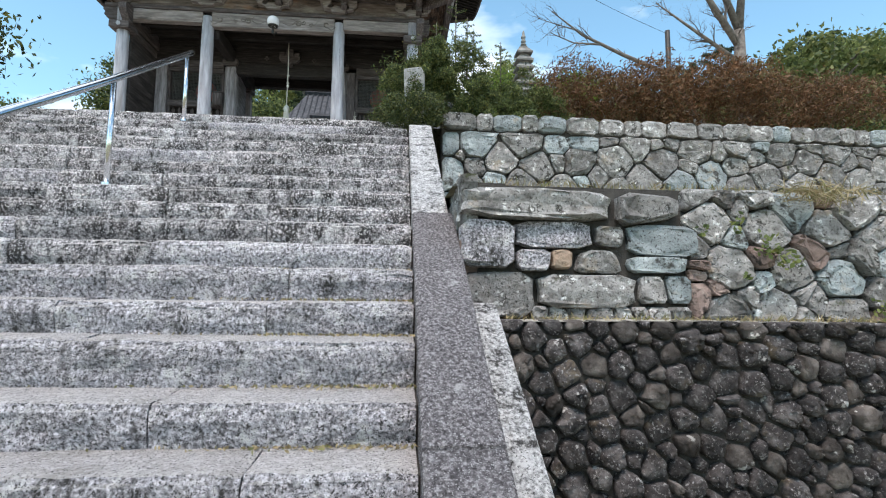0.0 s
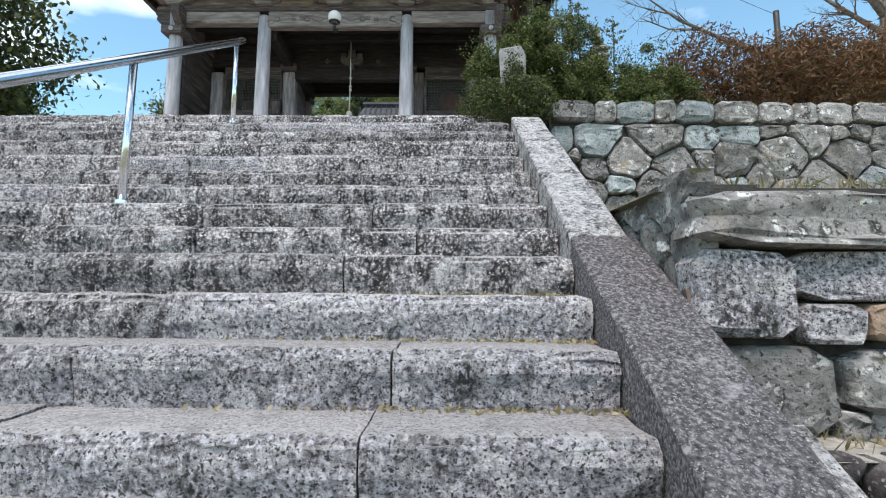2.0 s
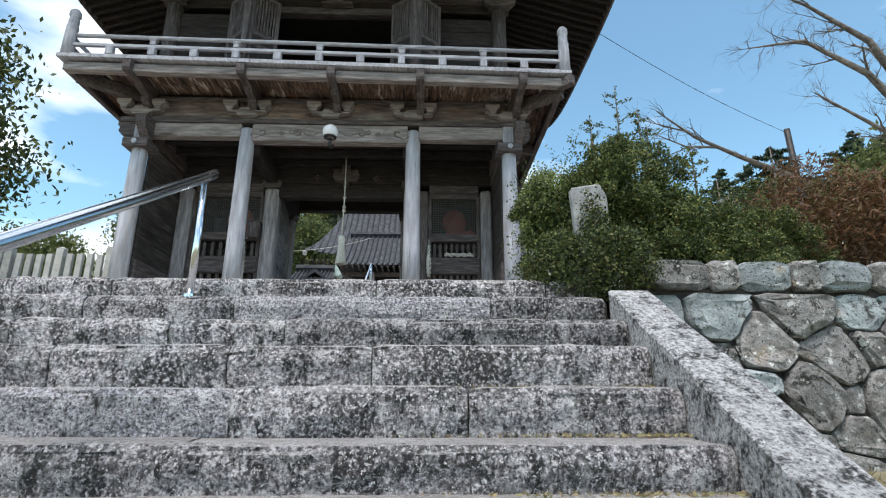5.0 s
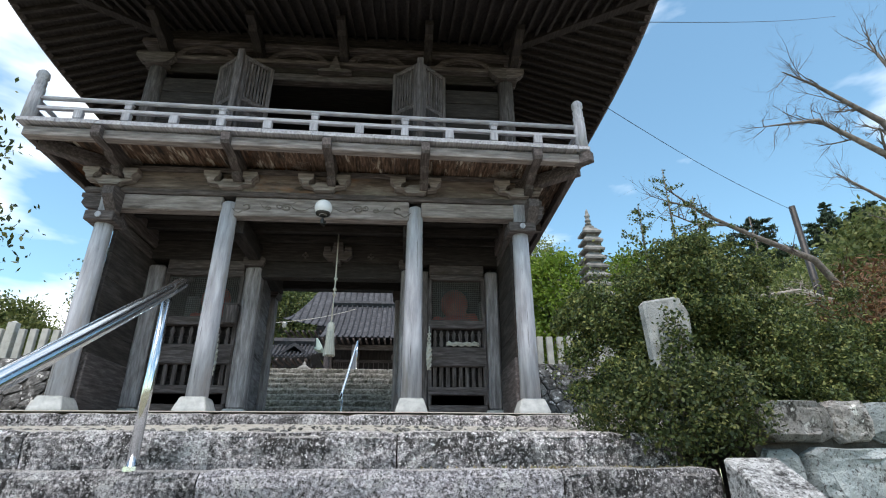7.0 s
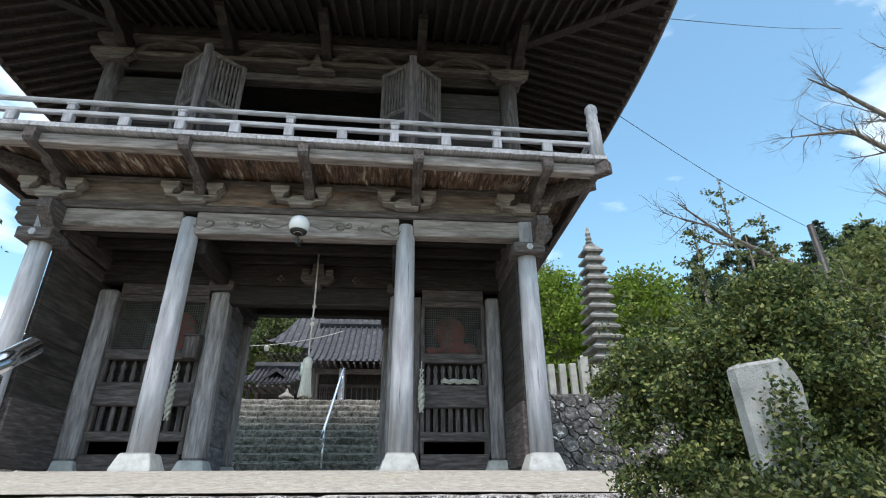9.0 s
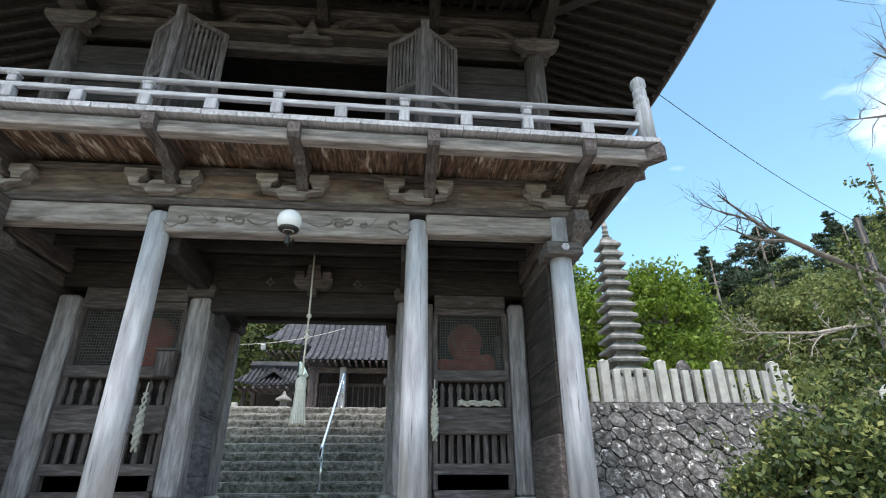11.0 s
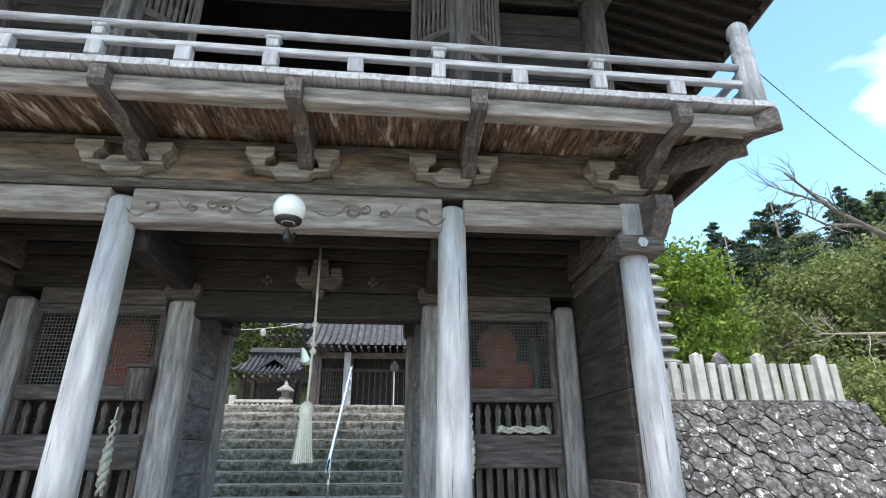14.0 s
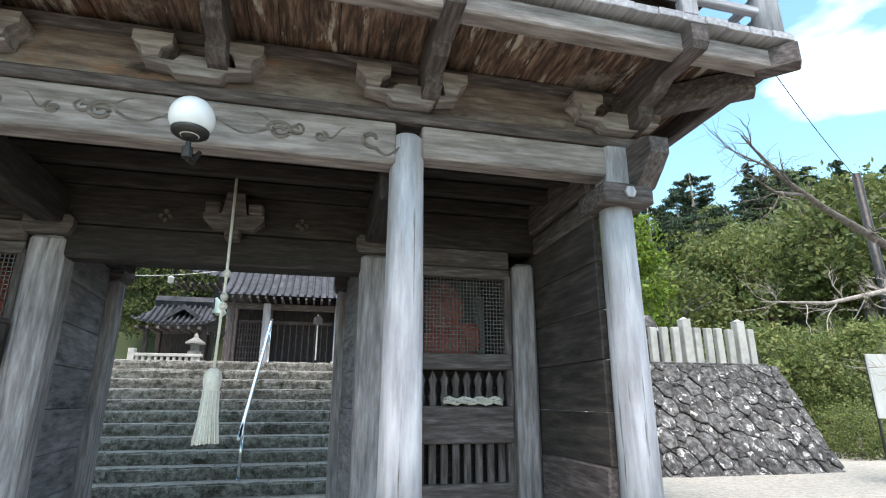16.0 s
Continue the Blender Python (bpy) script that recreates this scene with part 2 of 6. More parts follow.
PALE = ((0.23, 0.226, 0.248), (0.38, 0.376, 0.412), (0.54, 0.538, 0.58))
BEAM = ((0.035, 0.029, 0.0285), (0.09, 0.075, 0.0735), (0.19, 0.164, 0.163))
BROWN = ((0.046, 0.0286, 0.0218), (0.1092, 0.0682, 0.0494), (0.207, 0.1375, 0.1035))
# timber under roofs and ceilings, its shade put into the colour
SHADED = ((0.012, 0.0098, 0.0092), (0.027, 0.0222, 0.021), (0.06, 0.05, 0.048))
CRACKS = [((0.06, 0.055, 0.05), 14.0, 0.60, 0.68, (1.6, 1.6, 0.06))]
MAT = {
    "pillar": wood("weathered_pillar_wood", PALE, "z", spots=[((0.10, 0.093, 0.09), 14.0, 0.62, 0.69, (1.6, 1.6, 0.06)), ((0.30, 0.27, 0.25), 2.5, 0.54, 0.7, (1.6, 1.6, 0.3))], scale=9.0, bump=0.4),
    "rail_x": wood("pale_rail_wood_x", PALE, "x"),
    "rail_y": wood("pale_rail_wood_y", PALE, "y"),
    "rail_z": wood("pale_rail_wood_z", PALE, "z"),
    "beam_x": wood("grey_brown_beam_x", BEAM, "x", spots=[((0.05, 0.04, 0.033), 3.0, 0.56, 0.72, (0.4, 2, 2))]),
    "beam_y": wood("grey_brown_beam_y", BEAM, "y"),
    "beam_z": wood("grey_brown_beam_z", BEAM, "z", spots=[((0.05, 0.04, 0.033), 5.0, 0.58, 0.7, (1.6, 1.6, 0.1))]),
    "panel": wood("weathered_panel_wood", ((0.055, 0.043, 0.038), (0.15, 0.119, 0.106), (0.28, 0.235, 0.217)), "x", spots=[((0.30, 0.15, 0.075), 1.5, 0.57, 0.72, (0.7, 1, 1.6)), ((0.30, 0.275, 0.25), 2.6, 0.54, 0.68, (0.5, 1, 2)), ((0.035, 0.028, 0.024), 3.4, 0.57, 0.68, (0.6, 1, 1.6))], scale=13.0),
    "soffit": wood("peeling_soffit_wood", ((0.03, 0.019, 0.014), (0.095, 0.058, 0.041), (0.22, 0.15, 0.11)), "y", spots=[((0.13, 0.055, 0.024), 2.2, 0.56, 0.68), ((0.40, 0.35, 0.29), 7.0, 0.57, 0.63, (1.8, 0.3, 1)), ((0.018, 0.014, 0.012), 4.0, 0.55, 0.66, (1.6, 0.4, 1)), ((0.26, 0.235, 0.205), 1.6, 0.6, 0.68)], island=True, ramp=(0.36, 0.64)),
    "shaded_x": wood("shaded_timber_x", SHADED, "x"),
    "shaded_y": wood("shaded_timber_y", SHADED, "y"),
    "shaded_z": wood("shaded_timber_z", SHADED, "z"),
    "carved": wood("carved_scroll_wood", ((0.08, 0.068, 0.062), (0.16, 0.14, 0.128), (0.26, 0.23, 0.215)), "x"),
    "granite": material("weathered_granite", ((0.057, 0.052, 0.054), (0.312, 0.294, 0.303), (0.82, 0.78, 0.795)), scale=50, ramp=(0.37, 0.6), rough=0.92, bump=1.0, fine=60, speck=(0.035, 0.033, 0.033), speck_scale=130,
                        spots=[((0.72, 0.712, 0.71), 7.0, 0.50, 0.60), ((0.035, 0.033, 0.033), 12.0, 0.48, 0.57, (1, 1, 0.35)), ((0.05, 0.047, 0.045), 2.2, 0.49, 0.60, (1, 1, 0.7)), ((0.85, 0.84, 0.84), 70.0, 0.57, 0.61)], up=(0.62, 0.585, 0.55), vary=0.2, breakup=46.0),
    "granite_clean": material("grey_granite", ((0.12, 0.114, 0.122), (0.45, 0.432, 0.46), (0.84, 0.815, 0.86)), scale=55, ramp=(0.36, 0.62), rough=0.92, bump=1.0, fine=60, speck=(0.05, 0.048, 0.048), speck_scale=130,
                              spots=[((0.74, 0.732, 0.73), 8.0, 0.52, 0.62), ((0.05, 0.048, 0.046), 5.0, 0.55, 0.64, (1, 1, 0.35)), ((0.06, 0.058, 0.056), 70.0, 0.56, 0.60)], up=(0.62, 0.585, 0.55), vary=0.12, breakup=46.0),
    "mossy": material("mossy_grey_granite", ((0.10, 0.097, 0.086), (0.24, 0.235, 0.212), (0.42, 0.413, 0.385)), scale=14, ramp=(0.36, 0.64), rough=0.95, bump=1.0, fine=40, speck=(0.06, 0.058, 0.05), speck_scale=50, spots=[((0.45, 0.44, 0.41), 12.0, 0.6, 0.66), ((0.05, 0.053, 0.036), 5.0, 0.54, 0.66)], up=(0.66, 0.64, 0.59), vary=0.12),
    "curb": material("curb_granite", ((0.16, 0.158, 0.156), (0.46, 0.455, 0.452), (0.78, 0.774, 0.77)), scale=50, ramp=(0.36, 0.6), rough=0.9, bump=0.9, fine=80, speck=(0.05, 0.048, 0.046), speck_scale=120, spots=[((0.05, 0.048, 0.046), 8.0, 0.51, 0.58), ((0.72, 0.714, 0.71), 10.0, 0.52, 0.6)], vary=0.1, breakup=46.0),
    "curb_dark": material("lichened_curb_granite", ((0.045, 0.041, 0.043), (0.15, 0.139, 0.146), (0.42, 0.40, 0.41)), scale=60, ramp=(0.36, 0.66), rough=0.9, bump=0.9, fine=70, speck=(0.45, 0.44, 0.44), speck_scale=140, spots=[((0.50, 0.49, 0.49), 5.0, 0.60, 0.68)], vary=0.05, breakup=46.0),
    "cobble_brown": material("brown_grey_cobble", ((0.03, 0.025, 0.022), (0.08, 0.069, 0.062), (0.19, 0.17, 0.155)), scale=10, rough=0.85, bump=0.9, fine=22, spots=[((0.5, 0.48, 0.45), 11.0, 0.62, 0.67)], vary=0.45),
    "inner_post": wood("brown_grey_post_wood", ((0.105, 0.095, 0.097), (0.245, 0.226, 0.234), (0.42, 0.395, 0.41)), "z", spots=CRACKS, bump=0.5, scale=14.0),
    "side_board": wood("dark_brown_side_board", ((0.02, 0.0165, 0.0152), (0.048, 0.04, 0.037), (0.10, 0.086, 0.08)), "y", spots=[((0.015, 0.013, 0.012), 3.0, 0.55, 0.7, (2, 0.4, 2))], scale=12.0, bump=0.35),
    # inner_board: passage copy of the side boards, bluish light put into the colour
    "inner_board": wood("blue_lit_side_board", ((0.09, 0.085, 0.09), (0.20, 0.19, 0.20), (0.33, 0.317, 0.335)), "y", spots=[((0.03, 0.026, 0.024), 3.0, 0.55, 0.7, (2, 0.4, 2))], scale=12.0, bump=0.35),
    "stone": material("wall_stone", ((0.11, 0.105, 0.098), (0.26, 0.252, 0.24), (0.46, 0.45, 0.435)), scale=7, ramp=(0.34, 0.66), rough=0.95, bump=1.0, fine=16, spots=[((0.05, 0.048, 0.042), 7.0, 0.55, 0.62), ((0.30, 0.24, 0.17), 3.0, 0.6, 0.72), ((0.6, 0.6, 0.58), 14.0, 0.58, 0.63), ((0.07, 0.075, 0.04), 5.0, 0.62, 0.68)], speck=(0.07, 0.065, 0.06), speck_scale=60, vary=0.3),
    "tie": wood("warm_pale_tie_beam", ((0.10, 0.086, 0.081), (0.235, 0.206, 0.196), (0.40, 0.362, 0.348)), "x", scale=14.0, spots=[((0.06, 0.05, 0.042), 3.0, 0.58, 0.72, (0.4, 2, 2))]),
    "stone_blue": material("bluish_wall_stone", ((0.20, 0.23, 0.235), (0.33, 0.37, 0.375), (0.48, 0.52, 0.52)), scale=6, rough=0.95, bump=1.0, fine=16, spots=[((0.06, 0.06, 0.055), 7.0, 0.56, 0.63), ((0.36, 0.3, 0.22), 3.0, 0.6, 0.7)], speck=(0.1, 0.1, 0.1), speck_scale=60, vary=0.25),
    "stone_red": material("reddish_wall_stone", ((0.14, 0.10, 0.085), (0.25, 0.185, 0.16), (0.34, 0.27, 0.235)), scale=7, rough=0.95, bump=1.0, fine=16, spots=[((0.06, 0.05, 0.045), 8.0, 0.55, 0.62)], vary=0.2),
    "stone_pink": material("pinkish_squared_stone", ((0.36, 0.26, 0.19), (0.48, 0.36, 0.27)), scale=9, rough=0.95, bump=0.9, fine=30),
    "stone_grey": material("grey_lichened_stone", ((0.033, 0.032, 0.031), (0.095, 0.093, 0.091), (0.21, 0.207, 0.204)), scale=9, ramp=(0.36, 0.64), rough=0.95, bump=1.0, fine=16, spots=[((0.55, 0.545, 0.535), 6.0, 0.575, 0.62), ((0.045, 0.043, 0.038), 8.0, 0.56, 0.62)], speck=(0.07, 0.068, 0.062), speck_scale=40, vary=0.3),
    "cobble": material("dark_cobble", ((0.016, 0.014, 0.014), (0.05, 0.044, 0.043), (0.13, 0.118, 0.115)), scale=12, ramp=(0.34, 0.66), rough=0.85, bump=0.9, fine=22, spots=[((0.45, 0.435, 0.42), 11.0, 0.62, 0.67), ((0.11, 0.088, 0.06), 4.0, 0.58, 0.68)], speck=(0.2, 0.19, 0.185), speck_scale=60, vary=0.45),
    "mortar": material("dark_earth_joint", ((0.03, 0.028, 0.025), (0.075, 0.068, 0.06)), scale=9, bump=0.8, fine=40),
    "earth": material("pale_sandy_earth", ((0.22, 0.21, 0.182), (0.33, 0.315, 0.275), (0.44, 0.42, 0.375)), scale=14, rough=0.95, bump=0.6, fine=60, spots=[((0.33, 0.33, 0.24), 2.0, 0.56, 0.72), ((0.2, 0.18, 0.15), 30.0, 0.58, 0.64), ((0.52, 0.5, 0.46), 22.0, 0.6, 0.66)], vary=0),
    "ground": material("ground_earth_and_grass", ((0.10, 0.10, 0.055), (0.2, 0.18, 0.11), (0.33, 0.29, 0.2)), scale=0.8, rough=0.95, bump=0.6, fine=30, vary=0),
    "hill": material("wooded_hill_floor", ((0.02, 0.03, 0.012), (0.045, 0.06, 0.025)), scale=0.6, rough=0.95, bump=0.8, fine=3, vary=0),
    "concrete": material("pale_concrete", ((0.30, 0.305, 0.30), (0.42, 0.425, 0.415), (0.52, 0.525, 0.51)), scale=9, rough=0.9, bump=0.35, fine=60, spots=[((0.3, 0.3, 0.28), 2.5, 0.6, 0.78)], vary=0.08),
    "fence": material("pale_fence_stone", ((0.27, 0.27, 0.25), (0.37, 0.37, 0.345), (0.46, 0.46, 0.435)), scale=4, rough=0.9, bump=0.4, fine=50, spots=[((0.25, 0.26, 0.2), 3.0, 0.58, 0.75)], vary=0.12),
    "tower": material("dark_tower_stone", ((0.12, 0.12, 0.11), (0.2, 0.195, 0.18), (0.32, 0.31, 0.29)), scale=4, rough=0.9, bump=0.6, fine=30, vary=0.12),
    "tablet": material("weathered_pale_tablet_stone", ((0.17, 0.174, 0.17), (0.27, 0.274, 0.27), (0.37, 0.374, 0.365)), scale=7, rough=0.9, bump=0.6, fine=40, spots=[((0.12, 0.125, 0.11), 5.0, 0.56, 0.64)]),
    "steel": material("polished_stainless_steel", ((0.62, 0.64, 0.66), (0.7, 0.72, 0.74)), scale=3, rough=0.16, bump=0.02, metal=1.0, vary=0, spec=0.5),
    "iron": material("dark_iron", ((0.03, 0.03, 0.03), (0.06, 0.058, 0.055)), scale=10, rough=0.5, bump=0.2, metal=0.6),
    "globe": material("white_glass_globe", ((0.68, 0.68, 0.70), (0.74, 0.74, 0.76)), scale=2, rough=0.25, bump=0, vary=0, spec=0.5),
    "rope": material("pale_rope", ((0.48, 0.46, 0.41), (0.68, 0.66, 0.6)), scale=30, rough=0.95, bump=0.6, fine=60),
    "red": material("faded_red_paint", ((0.46, 0.06, 0.045), (0.56, 0.10, 0.075), (0.58, 0.2, 0.15)), scale=4, rough=0.8, bump=0.2),
    "tile": material("dark_glazed_roof_tile", ((0.022, 0.023, 0.027), (0.042, 0.044, 0.05), (0.08, 0.083, 0.09)), scale=5, rough=0.72, bump=0.15, vary=0.25, island=True, spec=0.2),
    "copper": material("green_copper_roof", ((0.35, 0.48, 0.44), (0.5, 0.62, 0.58)), scale=3, rough=0.6, bump=0.1),
    "bark": material("grey_bark", ((0.07, 0.058, 0.05), (0.15, 0.132, 0.115), (0.24, 0.215, 0.19)), scale=10, rough=0.95, bump=0.8, fine=30),
    "deadwood": material("pale_dead_wood", ((0.16, 0.14, 0.12), (0.3, 0.27, 0.24), (0.4, 0.37, 0.34)), scale=10, rough=0.95, bump=0.6, fine=30),
    "wire": material("woven_wire", ((0.10, 0.096, 0.09), (0.15, 0.144, 0.138)), scale=10, rough=0.7, bump=0, metal=0.2),
    "sign": material("white_sign_board", ((0.5, 0.5, 0.48), (0.6, 0.6, 0.58)), scale=3, rough=0.6, bump=0.05),
    "raw_plank": material("fresh_plank", ((0.55, 0.36, 0.2), (0.66, 0.46, 0.28)), scale=6, rough=0.8, bump=0.2),
    "cyan": material("pale_cyan_box_paint", ((0.5, 0.62, 0.62), (0.6, 0.7, 0.7)), scale=4, rough=0.6, bump=0.05),
    "leaf_bush": leafy("bush_leaf", ((0.02, 0.033, 0.014), (0.046, 0.07, 0.023), (0.09, 0.118, 0.035), (0.20, 0.205, 0.062))),
    "leaf_brown": leafy("brown_juniper_leaf", ((0.07, 0.036, 0.018), (0.15, 0.075, 0.036), (0.23, 0.12, 0.058), (0.08, 0.075, 0.03))),
    "leaf_light": leafy("bright_spring_leaf", ((0.06, 0.10, 0.012), (0.11, 0.17, 0.018), (0.18, 0.25, 0.035)), trans=0.4),
    "leaf_forest": leafy("forest_leaf", ((0.06, 0.085, 0.03), (0.115, 0.15, 0.048), (0.17, 0.205, 0.065), (0.24, 0.25, 0.085)), trans=0.4),
    "leaf_conifer": leafy("conifer_needles", ((0.02, 0.036, 0.022), (0.04, 0.065, 0.035), (0.065, 0.092, 0.048))),
    "leaf_dry": leafy("dry_grass_blade", ((0.2, 0.16, 0.085), (0.32, 0.26, 0.15), (0.15, 0.16, 0.06))),
}

# ---- mesh helpers ----


def mesh_object(name, bm, mat, smooth=False):
    me = bpy.data.meshes.new(name)
    bm.to_mesh(me)
    bm.free()
    me.materials.append(mat)
    if smooth:
        for p in me.polygons:
            p.use_smooth = True
    return new(name, me)


def part(name, bm, mat, parent, label="", smooth=False):
    ob = mesh_object(name, bm, MAT[mat], smooth)
    ob.parent = parent
    return tagged(ob, label)


def thing(name, x=0.0, y=0.0, z=0.0, label="", category="", group="", kind=""):
    ob = new(name)
    ob.empty_display_size = 0.1
    ob.matrix_basis = pose(x, y, z)
    return tagged(ob, label, category, group, kind)


def structure(name, bm, mat, label, category, parent=None, smooth=False):
    ob = mesh_object(name, bm, MAT[mat], smooth)
    return tagged(ob, label, category, kind="structure")


def box(bm, x0, y0, z0, x1, y1, z1, bevel=0.008, m=None):
    made = bmesh.ops.create_cube(bm, size=1.0, matrix=(m or Matrix()) @ pose((x0 + x1) / 2, (y0 + y1) / 2, (z0 + z1) / 2) @ Matrix.Diagonal((abs(x1 - x0), abs(y1 - y0), abs(z1 - z0), 1)))
    if bevel:
        edges = list({e for v in made["verts"] for e in v.link_edges})
        bmesh.ops.bevel(bm, geom=edges, offset=bevel, segments=1, affect="EDGES", profile=0.5)
    return bm


def one_box(*a, **k):
    return box(bmesh.new(), *a, **k)


def tube(bm, points, radii, seg=12, caps=True):
    """A round limb along points."""
    rings = []
    pts = [Vector(p) for p in points]
    for i, p in enumerate(pts):
        d = (pts[min(i + 1, len(pts) - 1)] - pts[max(i - 1, 0)]).normalized()
        a = d.cross(Vector((0, 0, 1)) if abs(d.z) < 0.9 else Vector((1, 0, 0))).normalized()
        b = d.cross(a)
        r = radii[i] if hasattr(radii, "__len__") else radii
        rings.append([bm.verts.new(p + r * (math.cos(2 * math.pi * k / seg) * a + math.sin(2 * math.pi * k / seg) * b)) for k in range(seg)])
    for u, v in zip(rings, rings[1:]):
        for k in range(seg):
            bm.faces.new((u[k], u[(k + 1) % seg], v[(k + 1) % seg], v[k]))
    if caps:
        bm.faces.new(rings[0][::-1])
        bm.faces.new(rings[-1])
    bmesh.ops.recalc_face_normals(bm, faces=bm.faces)
    return bm


def lathe(bm, x, y, profile, seg=16):
    """Turned piece about the upright at x, y; profile of (radius, z)."""
    return tube(bm, [(x, y, z) for _, z in profile], [r for r, _ in profile], seg)


def plate(bm, outline, depth, m=None):
    """A flat outline in x and z, given thickness along y."""
    mt = m or Matrix()
    f = [bm.verts.new(mt @ Vector((x, 0, z))) for x, z in outline]
    b = [bm.verts.new(mt @ Vector((x, depth, z))) for x, z in outline]
    bm.faces.new(f)
    bm.faces.new(b[::-1])
    for i in range(len(f)):
        j = (i + 1) % len(f)
        bm.faces.new((f[j], f[i], b[i], b[j]))
    bmesh.ops.recalc_face_normals(bm, faces=bm.faces)
    return bm


def sheet(xs, ys, height):
    """A ground sheet over the grid xs, ys."""
    bm = bmesh.new()
    grid = [[bm.verts.new((x, y, height(x, y))) for x in xs] for y in ys]
    for a, b in zip(grid, grid[1:]):
        for i in range(len(xs) - 1):
            bm.faces.new((a[i], a[i + 1], b[i + 1], b[i]))
    return bm


def quads(name, centres, normals_spread, w, h, mat, rng, long_axis=None):
    """One mesh of many small leaves, each a folded pair of triangles."""
    n = len(centres)
    u = rng.normal(size=(n, 3))
    if long_axis is not None:
        u = u * normals_spread + long_axis
    u /= np.linalg.norm(u, axis=1)[:, None]
    v = np.cross(u, rng.normal(size=(n, 3)))
    v /= np.linalg.norm(v, axis=1)[:, None]
    s = rng.uniform(0.6, 1.3, n)[:, None]
    c = np.asarray(centres)
    pts = np.stack([c - u * h * s, c + v * w * s, c + u * h * s, c - v * w * s], axis=1).reshape(-1, 3)
    me = bpy.data.meshes.new(name)
    me.from_pydata(pts.tolist(), [], np.arange(4 * n).reshape(-1, 4).tolist())
    me.materials.append(MAT[mat])
    return me


def clumps(rng, blobs, per, inner=0.55):
    """Points in and on a union of uneven ellipsoids (x, y, z, rx, ry, rz)."""
    out = []
    for x, y, z, rx, ry, rz in blobs:
        k = int(per * (rx * ry * rz) ** (2 / 3))
        d = rng.normal(size=(k, 3))
        d /= np.linalg.norm(d, axis=1)[:, None]
        r = rng.uniform(inner, 1.0, k) ** 0.6
        lump = 1 + 0.16 * np.sin(5 * d[:, 0] + 3 * x) * np.cos(6 * d[:, 2] + 2 * y) + 0.12 * np.sin(11 * d[:, 1] + 7 * d[:, 0])
        out.append(np.array((x, y, z)) + d * (r * lump)[:, None] * np.array((rx, ry, rz)))
    return np.concatenate(out)


def cells(sites, x0, x1, z0, z1):
    """Cells of a scatter of stones in a wall's plane, each cut by its neighbours."""
    res = []
    for i, (sx, sz, *own) in enumerate(sites):
        poly = [(x0, z0), (x1, z0), (x1, z1), (x0, z1)]
        near = sorted(((q[0] - sx) ** 2 + (q[1] - sz) ** 2, q[0], q[1], q[2] if own else 0.0) for j, q in enumerate(sites) if j != i)[:26]
        for _, qx, qz, qr in near:
            nx, nz = qx - sx, qz - sz
            c = nx * (sx + qx) / 2 + nz * (sz + qz) / 2 + ((own[0] ** 2 - qr ** 2) / 2 if own else 0.0)
            cut = []
            for k, (ax, az) in enumerate(poly):
                bx, bz = poly[(k + 1) % len(poly)]
                da, db = nx * ax + nz * az - c, nx * bx + nz * bz - c
                if da <= 0:
                    cut.append((ax, az))
                if (da < 0 < db) or (db < 0 < da):
                    t = da / (da - db)
                    cut.append((ax + t * (bx - ax), az + t * (bz - az)))
            poly = cut
            if len(poly) < 3:
                break
        if len(poly) >= 3:
            res.append(poly)
    return res


def scattered(rng, x0, x1, z0, z1, w, h, jitter=0.36):
    """Sites of stones in loose courses, offset from course to course."""
    rows = max(1, round((z1 - z0) / h))
    out = []
    for r in range(rows):
        k = max(1, round((x1 - x0) / w * rng.uniform(0.85, 1.15)))
        for c in range(k):
            out.append((x0 + (c + (0.5 if r % 2 else 0.0) + 0.25 + rng.uniform(-jitter, jitter)) * (x1 - x0) / k, z0 + (r + 0.5 + rng.uniform(-jitter, jitter)) * (z1 - z0) / rows))
    return out


def darts(rng, x0, x1, z0, z1, small, big, count, flat=0.8):
    """Sites of stones of mixed size, large ones first, each with its radius."""
    out = []
    for k in range(count * 14):
        if len(out) >= count:
            break
        rad = big - (big - small) * min(1.0, 1.25 * k / (count * 10)) * float(rng.uniform(0.7, 1.0))
        x, z = float(rng.uniform(x0, x1)), float(rng.uniform(z0, z1))
        if all(((x - q[0]) * flat) ** 2 + (z - q[1]) ** 2 > (0.8 * (rad + q[2])) ** 2 for q in out):
            out.append((x, z, rad))
    return out


